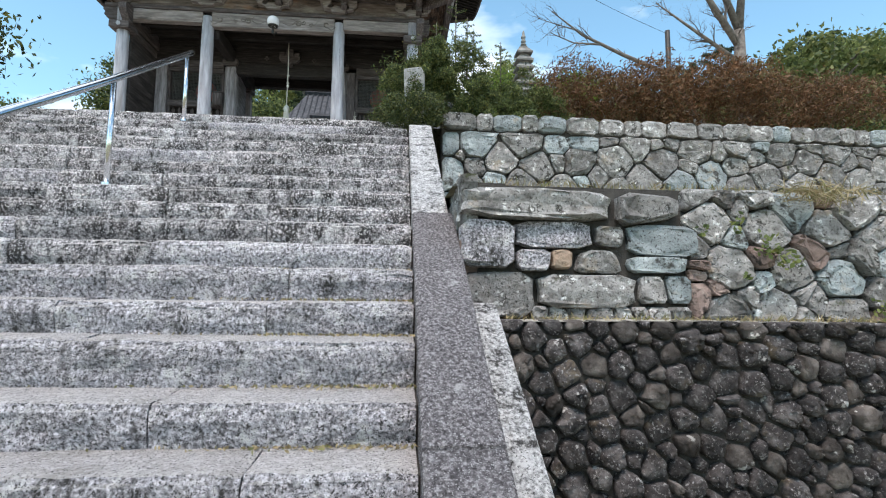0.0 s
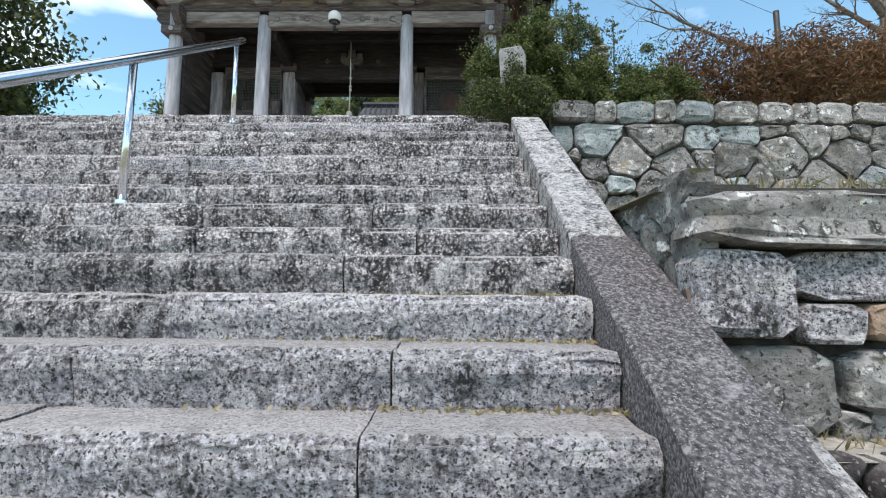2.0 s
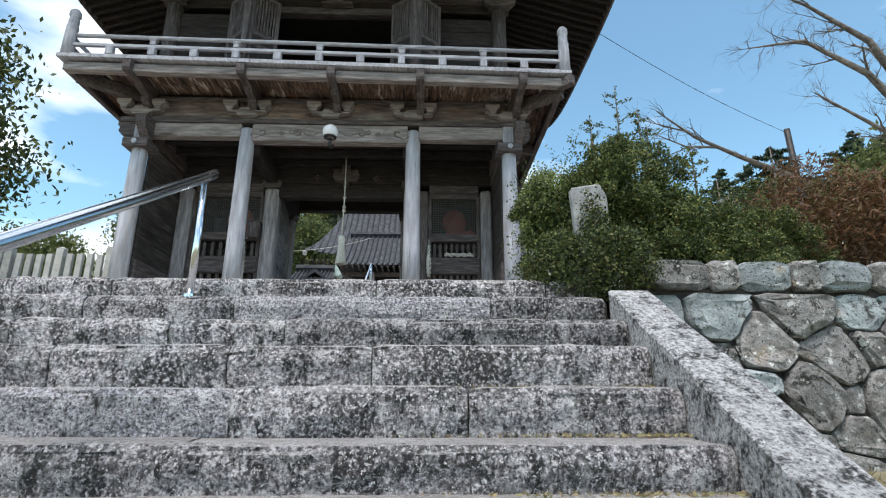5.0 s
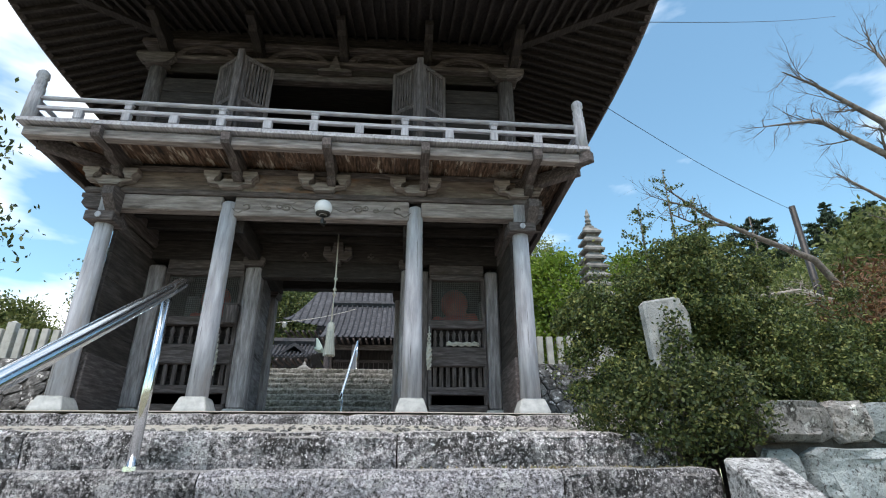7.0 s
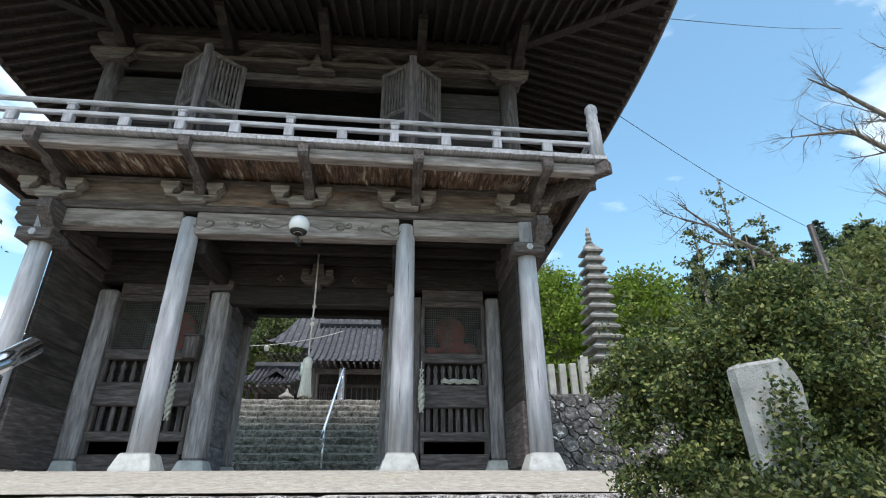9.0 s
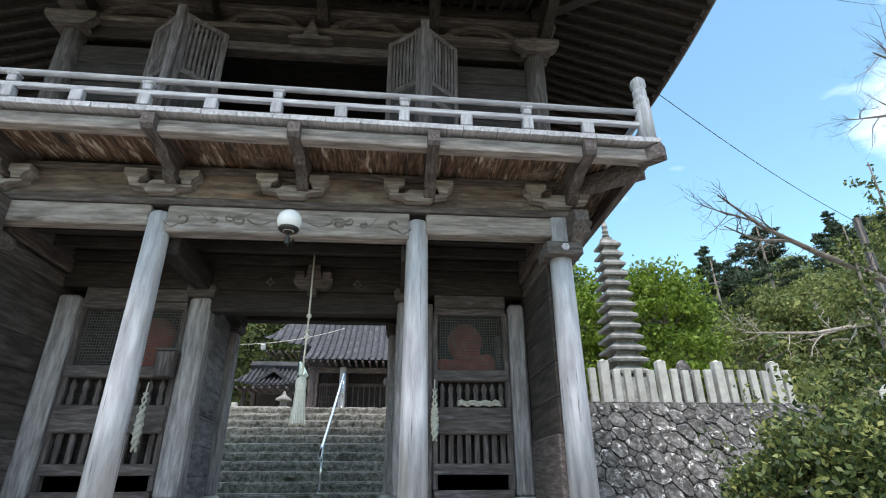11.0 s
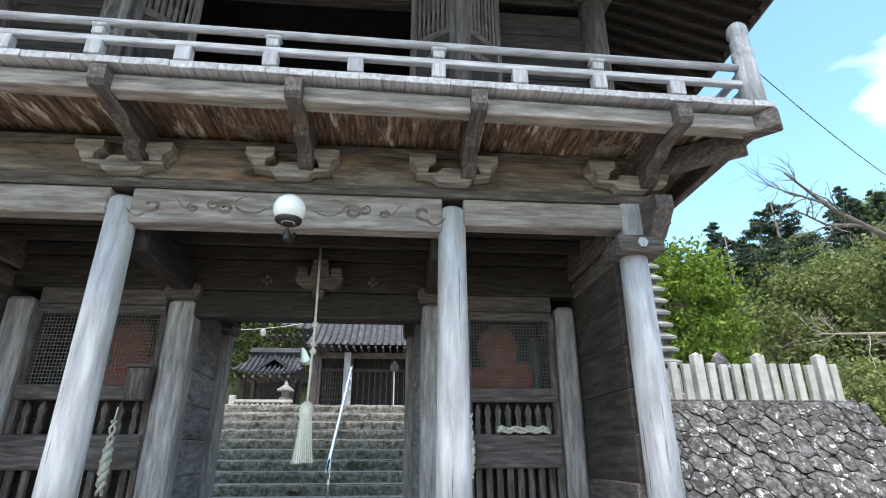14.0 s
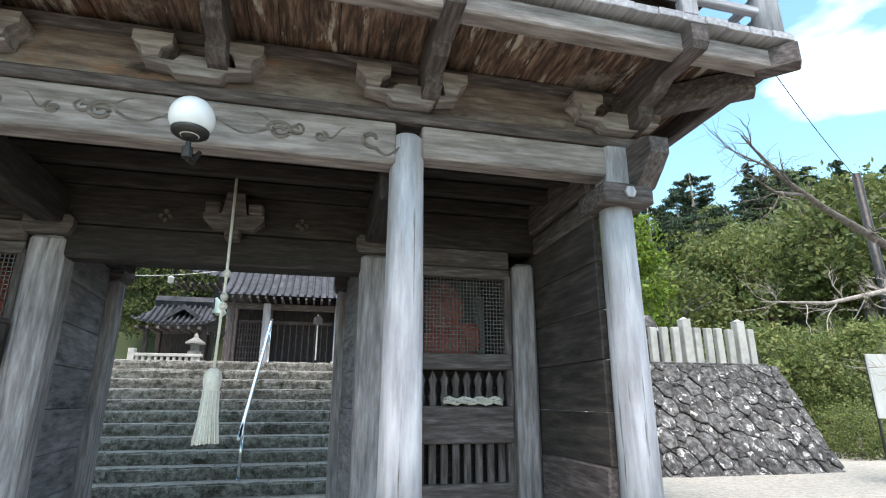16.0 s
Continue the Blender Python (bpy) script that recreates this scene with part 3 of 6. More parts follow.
def stone_mesh(poly, rng, gap, proud, to_world, round_=0.3):
    """One stone of a wall: a cut outline, drawn in by the joint, with a swollen, uneven face."""
    cx, cz = sum(p[0] for p in poly) / len(poly), sum(p[1] for p in poly) / len(poly)
    size = sum(math.hypot(px - cx, pz - cz) for px, pz in poly) / len(poly)
    pts = []
    for i, (px, pz) in enumerate(poly):
        qx, qz = poly[(i + 1) % len(poly)]
        if math.hypot(qx - px, qz - pz) < 0.12 * size:
            continue
        for t in (0.16, 0.5, 0.84):
            pts.append((px + t * (qx - px), pz + t * (qz - pz)))
    k = max(0.3, 1 - gap / size)
    ring = [(cx + (x - cx) * k * rng.uniform(0.93, 1.03), cz + (z - cz) * k * rng.uniform(0.93, 1.03)) for x, z in pts]
    bm = bmesh.new()
    d = proud * rng.uniform(0.55, 1.25)
    tx, tz = rng.uniform(-0.12, 0.12), rng.uniform(-0.15, 0.15)
    layers = []
    for s, e in ((1.0, -0.06), (1.0, 0.55 * d), (1 - 0.35 * round_, 0.92 * d), (1 - 1.7 * round_, 1.04 * d)):
        layers.append([bm.verts.new(to_world(cx + (x - cx) * s, cz + (z - cz) * s, e + ((tx * (x - cx) + tz * (z - cz)) * s + rng.uniform(-0.2, 0.2) * d if e > 0 else 0))) for x, z in ring])
    n = len(ring)
    for a, b in zip(layers, layers[1:]):
        for i in range(n):
            bm.faces.new((a[i], a[(i + 1) % n], b[(i + 1) % n], b[i]))
    bm.faces.new(layers[-1])
    bmesh.ops.recalc_face_normals(bm, faces=bm.faces)
    return bm


def masonry(wall, rng, polys, gap, proud, to_world, mats, name="stone", round_=0.2, limit=300):
    """Stones as pieces of a wall; past the limit they go on as one joined part."""
    rest = bmesh.new()
    for i, p in enumerate(polys):
        bm = stone_mesh(p, rng, gap, proud, to_world, round_)
        if i < limit:
            part(name, bm, mats[int(rng.integers(len(mats)))], wall, smooth=mats[0] == "cobble")
        else:
            me = bpy.data.meshes.new("tmp")
            bm.to_mesh(me)
            bm.free()
            rest.from_mesh(me)
            bpy.data.meshes.remove(me)
    if len(polys) > limit:
        tagged(part("small_stones", rest, mats[0], wall, smooth=True), kind="stuff")
    else:
        rest.free()


RNG = np.random.default_rng(7)

# ---- ground, terraces ----
STEP_Z = {k: 0.76 + 0.19 * (k - 3) for k in range(-8, 10)}
STEP_Y = {k: 4.0 + 0.33 * (k - 3) for k in range(-8, 10)}
STEP_Z.update({10: 2.125, 11: 2.355, 12: 2.54, 13: 2.74, 14: 2.93})
STEP_Z.update({2: 0.555, 1: 0.365, 0: 0.14, -1: -0.06, -2: -0.25, -3: -0.44, -4: -0.63, -5: -0.82, -6: -1.01, -7: -1.2, -8: -1.39})
STEP_Y.update({10: 6.36, 11: 6.70, 12: 6.97, 13: 7.28, 14: 7.60})
STAIR_L, STAIR_R = -4.45, 1.30
TERRACE, GATE_Z, TEMPLE_Z = 2.93, 3.45, 5.36
ground = structure("ground", sheet([-400, -60, -20, -5, 1.3, 6, 20, 60, 400], [-300, -60, -10, 0, 10, 40, 120, 900], lambda x, y: -1.35), "ground", "earth and grass ground round the temple hill", "ground")


def slope(x, y):
    return 3.22 + (min(y, 11.6) - 9.5) / 2.1 * (GATE_Z - 3.22) - 0.11 * min(1.0, max(0.0, (x - 2.5) / 3))


# terrace behind the top step, then the slightly sloping gate forecourt
structure("terrace_ground", sheet([-14, -4.4, -3, -1.5, 0, 1.3, 1.75, 14], [7.92, 8.3, 8.7, 9.1, 9.57], lambda x, y: TERRACE - 0.01 + 0.105 * (y - 7.7) + 0.012 * math.sin(3 * x + 2 * y)), "earth", "pale trodden earth terrace above the steps", "ground")
structure("gate_forecourt", sheet([-30, -12, -6, -3, 0, 3, 6, 12, 30], [9.62, 10.6, 11.6, 14, 16, 18.9], slope), "earth", "pale sandy forecourt sloping up to the gate", "ground")
structure("temple_ground", sheet([-40, -10, -4.6, 1.4, 10.3, 40], [18.9, 20.9, 40, 70], lambda x, y: TEMPLE_Z - (0 if y > 20 or not -4.7 < x < 1.5 else 3.2) if x < 10 else 3.3), "earth", "pale gravel ground before the main hall", "ground")
structure("mid_terrace", sheet([1.58, 3, 5, 8, 14], [4.40, 5.2, 6.2, 7.0, 7.62], lambda x, y: 1.42 + 0.05 * (y - 4.4) + 0.03 * math.sin(4 * x + y)), "ground", "grassy terrace between two stone walls", "ground")
structure("low_ledge", sheet([1.86, 3, 5, 8, 14], [3.86, 4.0, 4.2, 4.5], lambda x, y: 0.44 + 0.02 * math.sin(5 * x)), "earth", "earthy ledge on top of the cobbled wall", "ground")
structure("upper_bed", sheet([1.78, 2.2, 4, 8, 14], [7.74, 8.2, 9.0, 9.62], lambda x, y: 3.0 + 0.06 * math.sin(3 * x)), "ground", "earth bed behind the terrace wall", "ground")

# ---- the stone staircase ----
JOINTS = {3: (-0.57, 0.52), 2: (-0.65, 0.47), 1: (-0.41,), 0: (0.16,), -1: (0.64, -0.5), 4: (-0.47,), 5: (-1.56, 0.21), 6: (-0.67, 0.53), 7: (-1.79, -0.79, 0.24), 8: (-1.91, -1.0), 9: (-0.95,),
          10: (-0.83, 0.27), 11: (-1.92, -0.99, -0.22), 12: (-1.45, -0.77), 13: (-1.2, 0.5), 14: (-2.2, -0.3, 0.95)}


def step_block(x0, x1, y, z, rise, run, rng):
    """One worn granite step block: upright face with a rounded, nibbled nose and a hollowed tread."""
    bm = bmesh.new()
    n = max(5, int((x1 - x0) / 0.06))
    prof = ((0.014, -rise - 0.02), (0.006, -0.85 * rise), (-0.004, -0.62 * rise), (-0.01, -0.4 * rise), (-0.006, -0.2 * rise), (0.002, -0.028), (0.014, -0.007), (0.036, 0.0), (run * 0.6, -0.002), (run + 0.03, 0.0))
    rows, seed = [], rng.uniform(0, 50)
    for i in range(n + 1):
        x = x0 + (x1 - x0) * i / n
        end = 0.012 if i in (0, n) else 0.0
        row = []
        for k, (dy, dz) in enumerate(prof):
            a = noise.noise((x * 4 + seed, k * 0.7, z * 3)) * 0.016 + noise.noise((x * 15, k * 1.9, seed)) * 0.011
            row.append(bm.verts.new((x, y + dy + (a + end if k < 7 else 0), z + dz + (0.5 * a - end if 4 < k < 9 else 0))))
        rows.append(row)
    for a, b in zip(rows, rows[1:]):
        for k in range(len(prof) - 1):
            bm.faces.new((a[k], b[k], b[k + 1], a[k + 1]))
    for row in (rows[0], rows[-1]):
        bm.faces.new(row)
    bmesh.ops.recalc_face_normals(bm, faces=bm.faces)
    return bm


core = bmesh.new()
outline = [(STEP_Y[-8] + 0.06, -1.6)]
for k in range(-8, 15):
    outline += [(STEP_Y[k] + 0.06, STEP_Z[k] - 0.2), (STEP_Y[k] + 0.06, STEP_Z[k] - 0.035), (STEP_Y[k] + 0.36, STEP_Z[k] - 0.035)]
outline += [(8.2, 2.88), (8.2, -1.6)]
plate(core, outline, -(STAIR_R - STAIR_L), Matrix.Translation((STAIR_L, 0, 0)) @ Matrix.Rotation(radians(90), 4, "Z"))
stairs = structure("stone_stairs", core, "mortar", "broad worn granite stairs leading up to the gate", "stairs")
for k in range(-8, 15):
    inner = sorted(JOINTS.get(k, ()))
    cuts = [STAIR_R - 0.006 if k < 13 else (1.28 if k == 13 else 1.24)]
    for j in reversed(inner):
        cuts.append(j)
    while cuts[-1] > STAIR_L + 1.3:
        cuts.append(cuts[-1] - float(RNG.uniform(0.75, 1.25)))
    cuts.append(STAIR_L)
    rise = STEP_Z[k] - STEP_Z.get(k - 1, STEP_Z[k] - 0.19)
    run = STEP_Y.get(k + 1, STEP_Y[k] + 0.34) - STEP_Y[k]
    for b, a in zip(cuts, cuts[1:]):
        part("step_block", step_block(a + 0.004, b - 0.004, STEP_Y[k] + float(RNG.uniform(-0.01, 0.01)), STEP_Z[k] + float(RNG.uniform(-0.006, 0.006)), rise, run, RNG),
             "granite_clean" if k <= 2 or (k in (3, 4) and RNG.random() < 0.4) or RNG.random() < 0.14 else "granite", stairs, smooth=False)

# sloping curb slabs beside the steps, with a narrow concrete gutter wall outside
curb = thing("stair_curb", 1.45, 4, 0.8, "sloping granite curb slabs along the stairs, lower ones dark with lichen", "curb", kind="structure")


def curb_slab(x0, x1, ya, yb, up, drop):
    za, zb = (0.76 + (y - 4.0) * (0.19 / 0.33 if y < 6 else 0.6) + up for y in (ya, yb))
    bm = bmesh.new()
    n = 8
    rows = []
    for i in range(n + 1):
        t = i / n
        y, z = ya + (yb - ya) * t, za + (zb - za) * t + 0.006 * math.sin(9 * t + ya)
        rows.append([bm.verts.new(p) for p in ((x0, y, z - drop), (x0, y, z - 0.012), (x0 + 0.015, y, z), (x1 - 0.015, y, z), (x1, y, z - 0.012), (x1, y, z - drop))])
    for a, b in zip(rows, rows[1:]):
        for k in range(5):
            bm.faces.new((a[k], b[k], b[k + 1], a[k + 1]))
    bm.faces.new(rows[0])
    bm.faces.new(rows[-1])
    bmesh.ops.recalc_face_normals(bm, faces=bm.faces)
    for v in bm.verts:
        v.co = v.co - Vector((1.45, 4, 0.8))
    return bm


for ya, yb, mt in ((0.3, 1.4, "curb_dark"), (1.41, 2.64, "curb_dark"), (2.65, 4.76, "curb_dark"), (4.77, 6.22, "curb"), (6.235, 7.28, "curb")):
    part("curb_slab", curb_slab(1.30, 1.585 if ya > 4 else 1.62, ya, yb, 0.055, 0.5), mt, curb)
part("gutter_wall", curb_slab(1.625, 1.80, 0.3, 3.85, -0.12, 1.2), "curb", curb, "pale concrete edge beside the curb")

# ---- stone walls ----


def stone_wall(name, x0, x1, z0, z1, yf, lean, label, mats, rng, w, h, gap, proud, mortar="mortar", rnd=0.2, polys=None, limit=300, thick=0.4, xshift=0.0):
    """A wall facing the walker: dark backing, and stones set in its face. lean: how far the top stands back."""
    bm = bmesh.new()
    plate(bm, [(x0, z0 - 0.3), (x1, z0 - 0.3), (x1 - xshift, z1 - 0.03), (x0, z1 - 0.03)], thick)
    for v in bm.verts:
        v.co.y += yf + lean * (v.co.z - z0) / (z1 - z0)
    wall = structure(name, bm, mortar, label, "wall")

    def to_world(x, z, d):
        t = (z - z0) / (z1 - z0)
        return (x - xshift * max(0, t) * max(0.0, (x - x0) / (x1 - x0)), yf + lean * t - d, z)
    masonry(wall, rng, polys or cells(scattered(rng, x0, x1, z0, z1, w, h), x0, x1, z0, z1), gap, proud, to_world, mats, round_=rnd, limit=limit)
    return wall


rng1 = np.random.default_rng(11)
polys = cells(darts(rng1, 1.76, 9.5, 1.5, 2.86, 0.07, 0.22, 230), 1.76, 9.5, 1.5, 2.86)
x = 1.76
while x < 9.4:
    w_ = float(rng1.uniform(0.22, 0.5))
    polys.insert(0, [(x, 2.87), (x + w_, 2.87), (x + w_, 3.12), (x, 3.12)])
    x += w_
stone_wall("terrace_wall_upper", 1.76, 9.5, 1.5, 3.12, 7.68, 0.06, "dry-laid wall of rounded grey and bluish stones with capping course", ("stone", "stone", "stone", "stone_blue"), rng1, 0, 0, 0.006, 0.08, polys=polys)
rng2 = np.random.default_rng(5)
named = [[(1.61, 1.14), (2.70, 1.12), (2.72, 1.33), (2.3, 1.36), (1.61, 1.34)], [(2.72, 1.10), (3.2, 1.16), (3.22, 1.33), (2.74, 1.36)],
         [(1.61, 0.78), (2.0, 0.78), (2.0, 1.13), (1.61, 1.13)], [(2.0, 0.93), (2.56, 0.93), (2.56, 1.13), (2.0, 1.13)], [(2.0, 0.77), (2.24, 0.77), (2.24, 0.93), (2.0, 0.93)],
         [(2.24, 0.78), (2.40, 0.78), (2.40, 0.93), (2.24, 0.93)], [(2.41, 0.76), (2.78, 0.75), (2.72, 0.92), (2.56, 0.94), (2.44, 0.9)], [(2.14, 0.52), (2.86, 0.52), (2.86, 0.76), (2.14, 0.76)],
         [(2.80, 0.90), (3.32, 0.88), (3.34, 1.12), (2.8, 1.13)], [(2.80, 0.77), (3.22, 0.77), (3.22, 0.89), (2.8, 0.89)], [(2.57, 0.95), (2.79, 0.94), (2.79, 1.1), (2.57, 1.11)],
         [(1.61, 0.45), (2.13, 0.45), (2.13, 0.77), (1.61, 0.77)],
         [(2.87, 0.55), (3.07, 0.55), (3.05, 0.76), (2.88, 0.76)], [(3.08, 0.55), (3.26, 0.55), (3.26, 0.76), (3.06, 0.76)]]
lower = cells(darts(rng2, 3.24, 9.0, 0.44, 1.40, 0.04, 0.15, 230, 0.62), 3.24, 9.0, 0.44, 1.40) + cells(scattered(rng2, 2.1, 3.24, 0.44, 0.56, 0.15, 0.12, 0.4), 2.1, 3.24, 0.40, 0.54)
wall_mid = stone_wall("terrace_wall_middle", 1.72, 9.0, 0.42, 1.42, 4.22, 0.1, "collapsing dry stone wall of big blocks and rubble", ("stone", "stone", "stone", "stone", "stone_blue", "stone", "stone_red", "stone"), rng2, 0, 0, 0.005, 0.1, polys=lower)
for i, p in enumerate(named):
    m_ = ("stone", "stone", "granite_clean", "granite_clean", "granite_clean", "stone_pink", "stone", "stone", "stone_blue", "stone_blue", "stone", "stone", "stone", "stone_blue")[i]
    part("block", stone_mesh(p, rng2, 0.008, 0.12 if i < 2 else 0.08, lambda x, z, d: (x, 4.20 + 0.1 * (z - 0.42) - d, z), 0.14), m_, wall_mid)
bm = one_box(1.66, 4.3, 0.6, 1.95, 7.6, 1.40, 0)
side = structure("terrace_wall_return", bm, "mortar", "short side of the dry stone wall beside the curb", "wall")
rng2b = np.random.default_rng(6)
masonry(side, rng2b, cells(scattered(rng2b, 4.2, 7.0, 0.75, 1.46, 0.3, 0.2, 0.4), 4.2, 7.0, 0.75, 1.46), 0.006, 0.06, lambda y, z, d: (1.68 - d, y, z), ("stone", "stone", "stone_red"))
rng3 = np.random.default_rng(3)
stone_wall("cobbled_wall", 1.82, 6.6, -1.3, 0.45, 3.78, 0.12, "low retaining wall of dark round cobbles in mortar", ("cobble", "cobble", "cobble", "cobble_brown"), rng3, 0, 0, 0.012, 0.075, rnd=0.34, polys=cells(sorted(darts(rng3, 1.82, 6.6, -1.3, 0.46, 0.035, 0.088, 640, 0.9), key=lambda q: q[0] - 0.9 * q[1]), 1.82, 6.6, -1.3, 0.46), limit=300)
rng4 = np.random.default_rng(8)
stone_wall("temple_wall_right", 1.5, 9.45, 3.24, 5.44, 17.35, 1.35, "battered wall of lichened grey stones", ("stone_grey",), rng4, 0, 0, 0.006, 0.07, xshift=-0.1, thick=1.5, rnd=0.13,
           polys=sorted(cells(darts(rng4, 1.5, 9.45, 3.24, 5.44, 0.05, 0.2, 620, 1.0), 1.5, 9.45, 3.24, 5.44), key=lambda p: -p[0][0]))
stone_wall("temple_wall_left", -16.0, -4.6, 3.38, 5.44, 17.35, 1.35, "battered wall of lichened grey stones", ("stone_grey",), np.random.default_rng(9), 0.5, 0.36, 0.014, 0.10, rnd=0.25, thick=1.5)

# ---- inner stairs up to the hall ----
core = bmesh.new()
outline = [(16.2, 3.2)]
IN_Y, N_IN, RISE_IN, RUN_IN = 16.3, 11, 0.1745, 0.29
for k in range(N_IN):
    outline += [(IN_Y + 0.06 + RUN_IN * k, 3.45 + RISE_IN * k), (IN_Y + 0.06 + RUN_IN * k, 3.45 + RISE_IN * (k + 1) - 0.03)]
outline += [(21.4, 3.45 + RISE_IN * N_IN - 0.03), (21.4, 3.2)]
plate(core, outline, -5.6, Matrix.Translation((-4.4, 0, 0)) @ Matrix.Rotation(radians(90), 4, "Z"))
inner_stairs = structure("inner_stone_stairs", core, "mortar", "mossy granite stairs rising from the gate to the hall", "stairs")
for k in range(N_IN):
    x = -4.38
    while x < 1.15:
        w_ = float(RNG.uniform(0.9, 1.7))
        e_ = min(1.18, x + w_)
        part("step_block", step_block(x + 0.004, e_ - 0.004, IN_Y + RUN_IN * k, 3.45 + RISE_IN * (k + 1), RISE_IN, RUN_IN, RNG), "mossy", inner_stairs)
        x = e_
for sx in (-4.62, 1.2):
    bm = bmesh.new()
    plate(bm, [(16.1, 3.3), (19.5, 5.42), (21.0, 5.42), (21.0, 3.3)], -0.22, Matrix.Translation((sx, 0, 0)) @ Matrix.Rotation(radians(90), 4, "Z"))
    structure("inner_curb", bm, "curb", "sloping granite curb of the inner stairs", "curb")

# ---- gate ----
PX = (-4.63, -2.92, -0.18, 1.41)
MX = (-4.38, -2.82, -0.25, 1.16)
RX = (-4.4, -2.95, -0.38, 1.3)
YF, YM, YB = 11.75, 13.1, 14.75
gate = thing("temple_gate", -1.55, 13.2, GATE_Z, "two-storey weathered timber temple gate with balcony and wide eaves", "gate")
GO = Vector((-1.55, 13.2, GATE_Z))


TILTED = {"soffit_plank", "edge_beam", "deck_board", "deck_side", "bottom_rail", "middle_rail", "top_rail", "newel_post", "rail_post", "rail_block", "cantilever_arm", "corner_arm", "side_arm"}


def gpart(name, bm, mat, parent=None, label="", smooth=False):
    for v in bm.verts:
        if name in TILTED:
            v.co.z += 0.14 * (2.22 - v.co.x) / 7.8
        v.co -= GO
    return part(name, bm, mat, parent or gate, label, smooth)


for y in (YF, YM, YB):
    for i, x in enumerate(PX if y == YF else MX if y == YM else RX):
        r = 0.125
        square = y > YF
        bm = bmesh.new()
        tube(bm, [(x, y, GATE_Z - 0.05), (x, y, GATE_Z + 0.02), (x, y, GATE_Z + 0.17), (x, y, GATE_Z + 0.175)], (0.30, 0.29, 0.215, 0.2), 4)
        bmesh.ops.rotate(bm, verts=bm.verts, cent=(x, y, 0), matrix=Matrix.Rotation(radians(45), 3, "Z"))
        bmesh.ops.bevel(bm, geom=list(bm.edges), offset=0.012, segments=1, affect="EDGES")
        gpart("base_stone", bm, "concrete", label="pale splayed base stone")
        bm = bmesh.new()
        top = 6.43 if (y == YF and i in (1, 2)) else 6.1 if y == YF else 5.61
        if square:
            hw = 0.105 if (i == 3 and y == YM) else 0.13
            box(bm, x - hw, y - 0.13, GATE_Z + 0.17, x + hw, y + 0.13, top + 0.3, 0.035)
        else:
            tube(bm, [(x, y, GATE_Z + 0.17), (x, y, 4.5), (x, y, 5.4), (x, y, top - 0.03), (x, y, top)], (r + 0.012, r + 0.006, r, r - 0.008, r - 0.035), 20)
        gpart("pillar", bm, "inner_post" if square else "pillar", smooth=not square)
        if square and i in (1, 2):
            bm = bmesh.new()
            plate(bm, [(-0.15, 5.912), (0.15, 5.912), (0.175, 5.97), (0.175, 6.04), (0.14, 6.07), (-0.14, 6.07), (-0.175, 6.04), (-0.175, 5.97)], 0.34, Matrix.Translation((x, y - 0.17, 0)))
            gpart("post_cap", bm, "beam_x", label="carved cap block")

# tie beams, panel band and ceiling of the lower storey
for a, b in zip(PX, PX[1:]):
    gpart("tie_beam", one_box(a + 0.09, YF - 0.09, 6.19 if a == PX[1] else 6.26, b - 0.09, YF + 0.09, 6.5, 0.015), "tie")
gpart("wall_plate", one_box(PX[0] - 0.35, YF - 0.11, 6.505, PX[3] + 0.35, YF + 0.12, 6.59, 0.012), "beam_x")
gpart("panel_board", one_box(PX[0] - 0.1, YF - 0.05, 6.593, PX[3] + 0.1, YF + 0.06, 6.93, 0), "panel", label="warm brown weathered board band")
gpart("upper_plate", one_box(PX[0] - 0.35, YF - 0.1, 6.9, PX[3] + 0.35, YF - 0.052, 6.98, 0.01), "beam_x")
for x in (PX[0] + 0.1, PX[3] - 0.1):
    bm = one_box(x - 0.08, YF + 0.1, 6.2, x + 0.08, YB, 6.5, 0.015)
    gpart("side_beam", bm, "beam_y")
    gpart("side_panel", one_box(x - 0.05, YF + 0.1, 6.5, x + 0.05, YB, 6.95, 0), "panel")
    gpart("side_rail", one_box(x - 0.055, YF + 0.12, 6.0, x + 0.055, YM - 0.13, 6.16, 0.012), "beam_y")
    gpart("side_rail", one_box(x - 0.06, YF + 0.12, 3.5, x + 0.06, YM - 0.13, 4.22, 0.012), "beam_y")
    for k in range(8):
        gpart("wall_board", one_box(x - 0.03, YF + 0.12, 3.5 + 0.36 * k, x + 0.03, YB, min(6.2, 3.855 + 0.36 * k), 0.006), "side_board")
for x, xr in ((MX[1], RX[1]), (MX[2], RX[2])):
    turn = Matrix.Translation((x, YM + 0.13, 0)) @ Matrix.Rotation(-math.atan2(xr - x, YB - YM - 0.26), 4, "Z")
    for k in range(7):
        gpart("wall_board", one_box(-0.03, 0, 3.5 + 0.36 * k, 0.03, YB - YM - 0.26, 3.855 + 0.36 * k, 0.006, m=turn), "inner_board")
    gpart("passage_beam", one_box(x - 0.1, YF + 0.1, 6.0, x + 0.1, YB, 6.28, 0.015), "shaded_y")
gpart("ceiling_panel", one_box(PX[0], YF + 0.1, 6.5, PX[3], YB + 0.1, 6.54, 0), "shaded_x")
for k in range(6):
    gpart("ceiling_joist", one_box(PX[0], YF + 0.35 + 0.42 * k, 6.36, PX[3], YF + 0.43 + 0.42 * k, 6.49, 0.008), "shaded_x")
gpart("lintel", one_box(PX[1] + 0.14, YM - 0.1, 5.74, PX[2] - 0.14, YM + 0.1, 6.02, 0.015), "shaded_x")
gpart("upper_lintel", one_box(PX[0], YM - 0.11, 6.025, PX[3], YM + 0.11, 6.36, 0.015), "shaded_x")
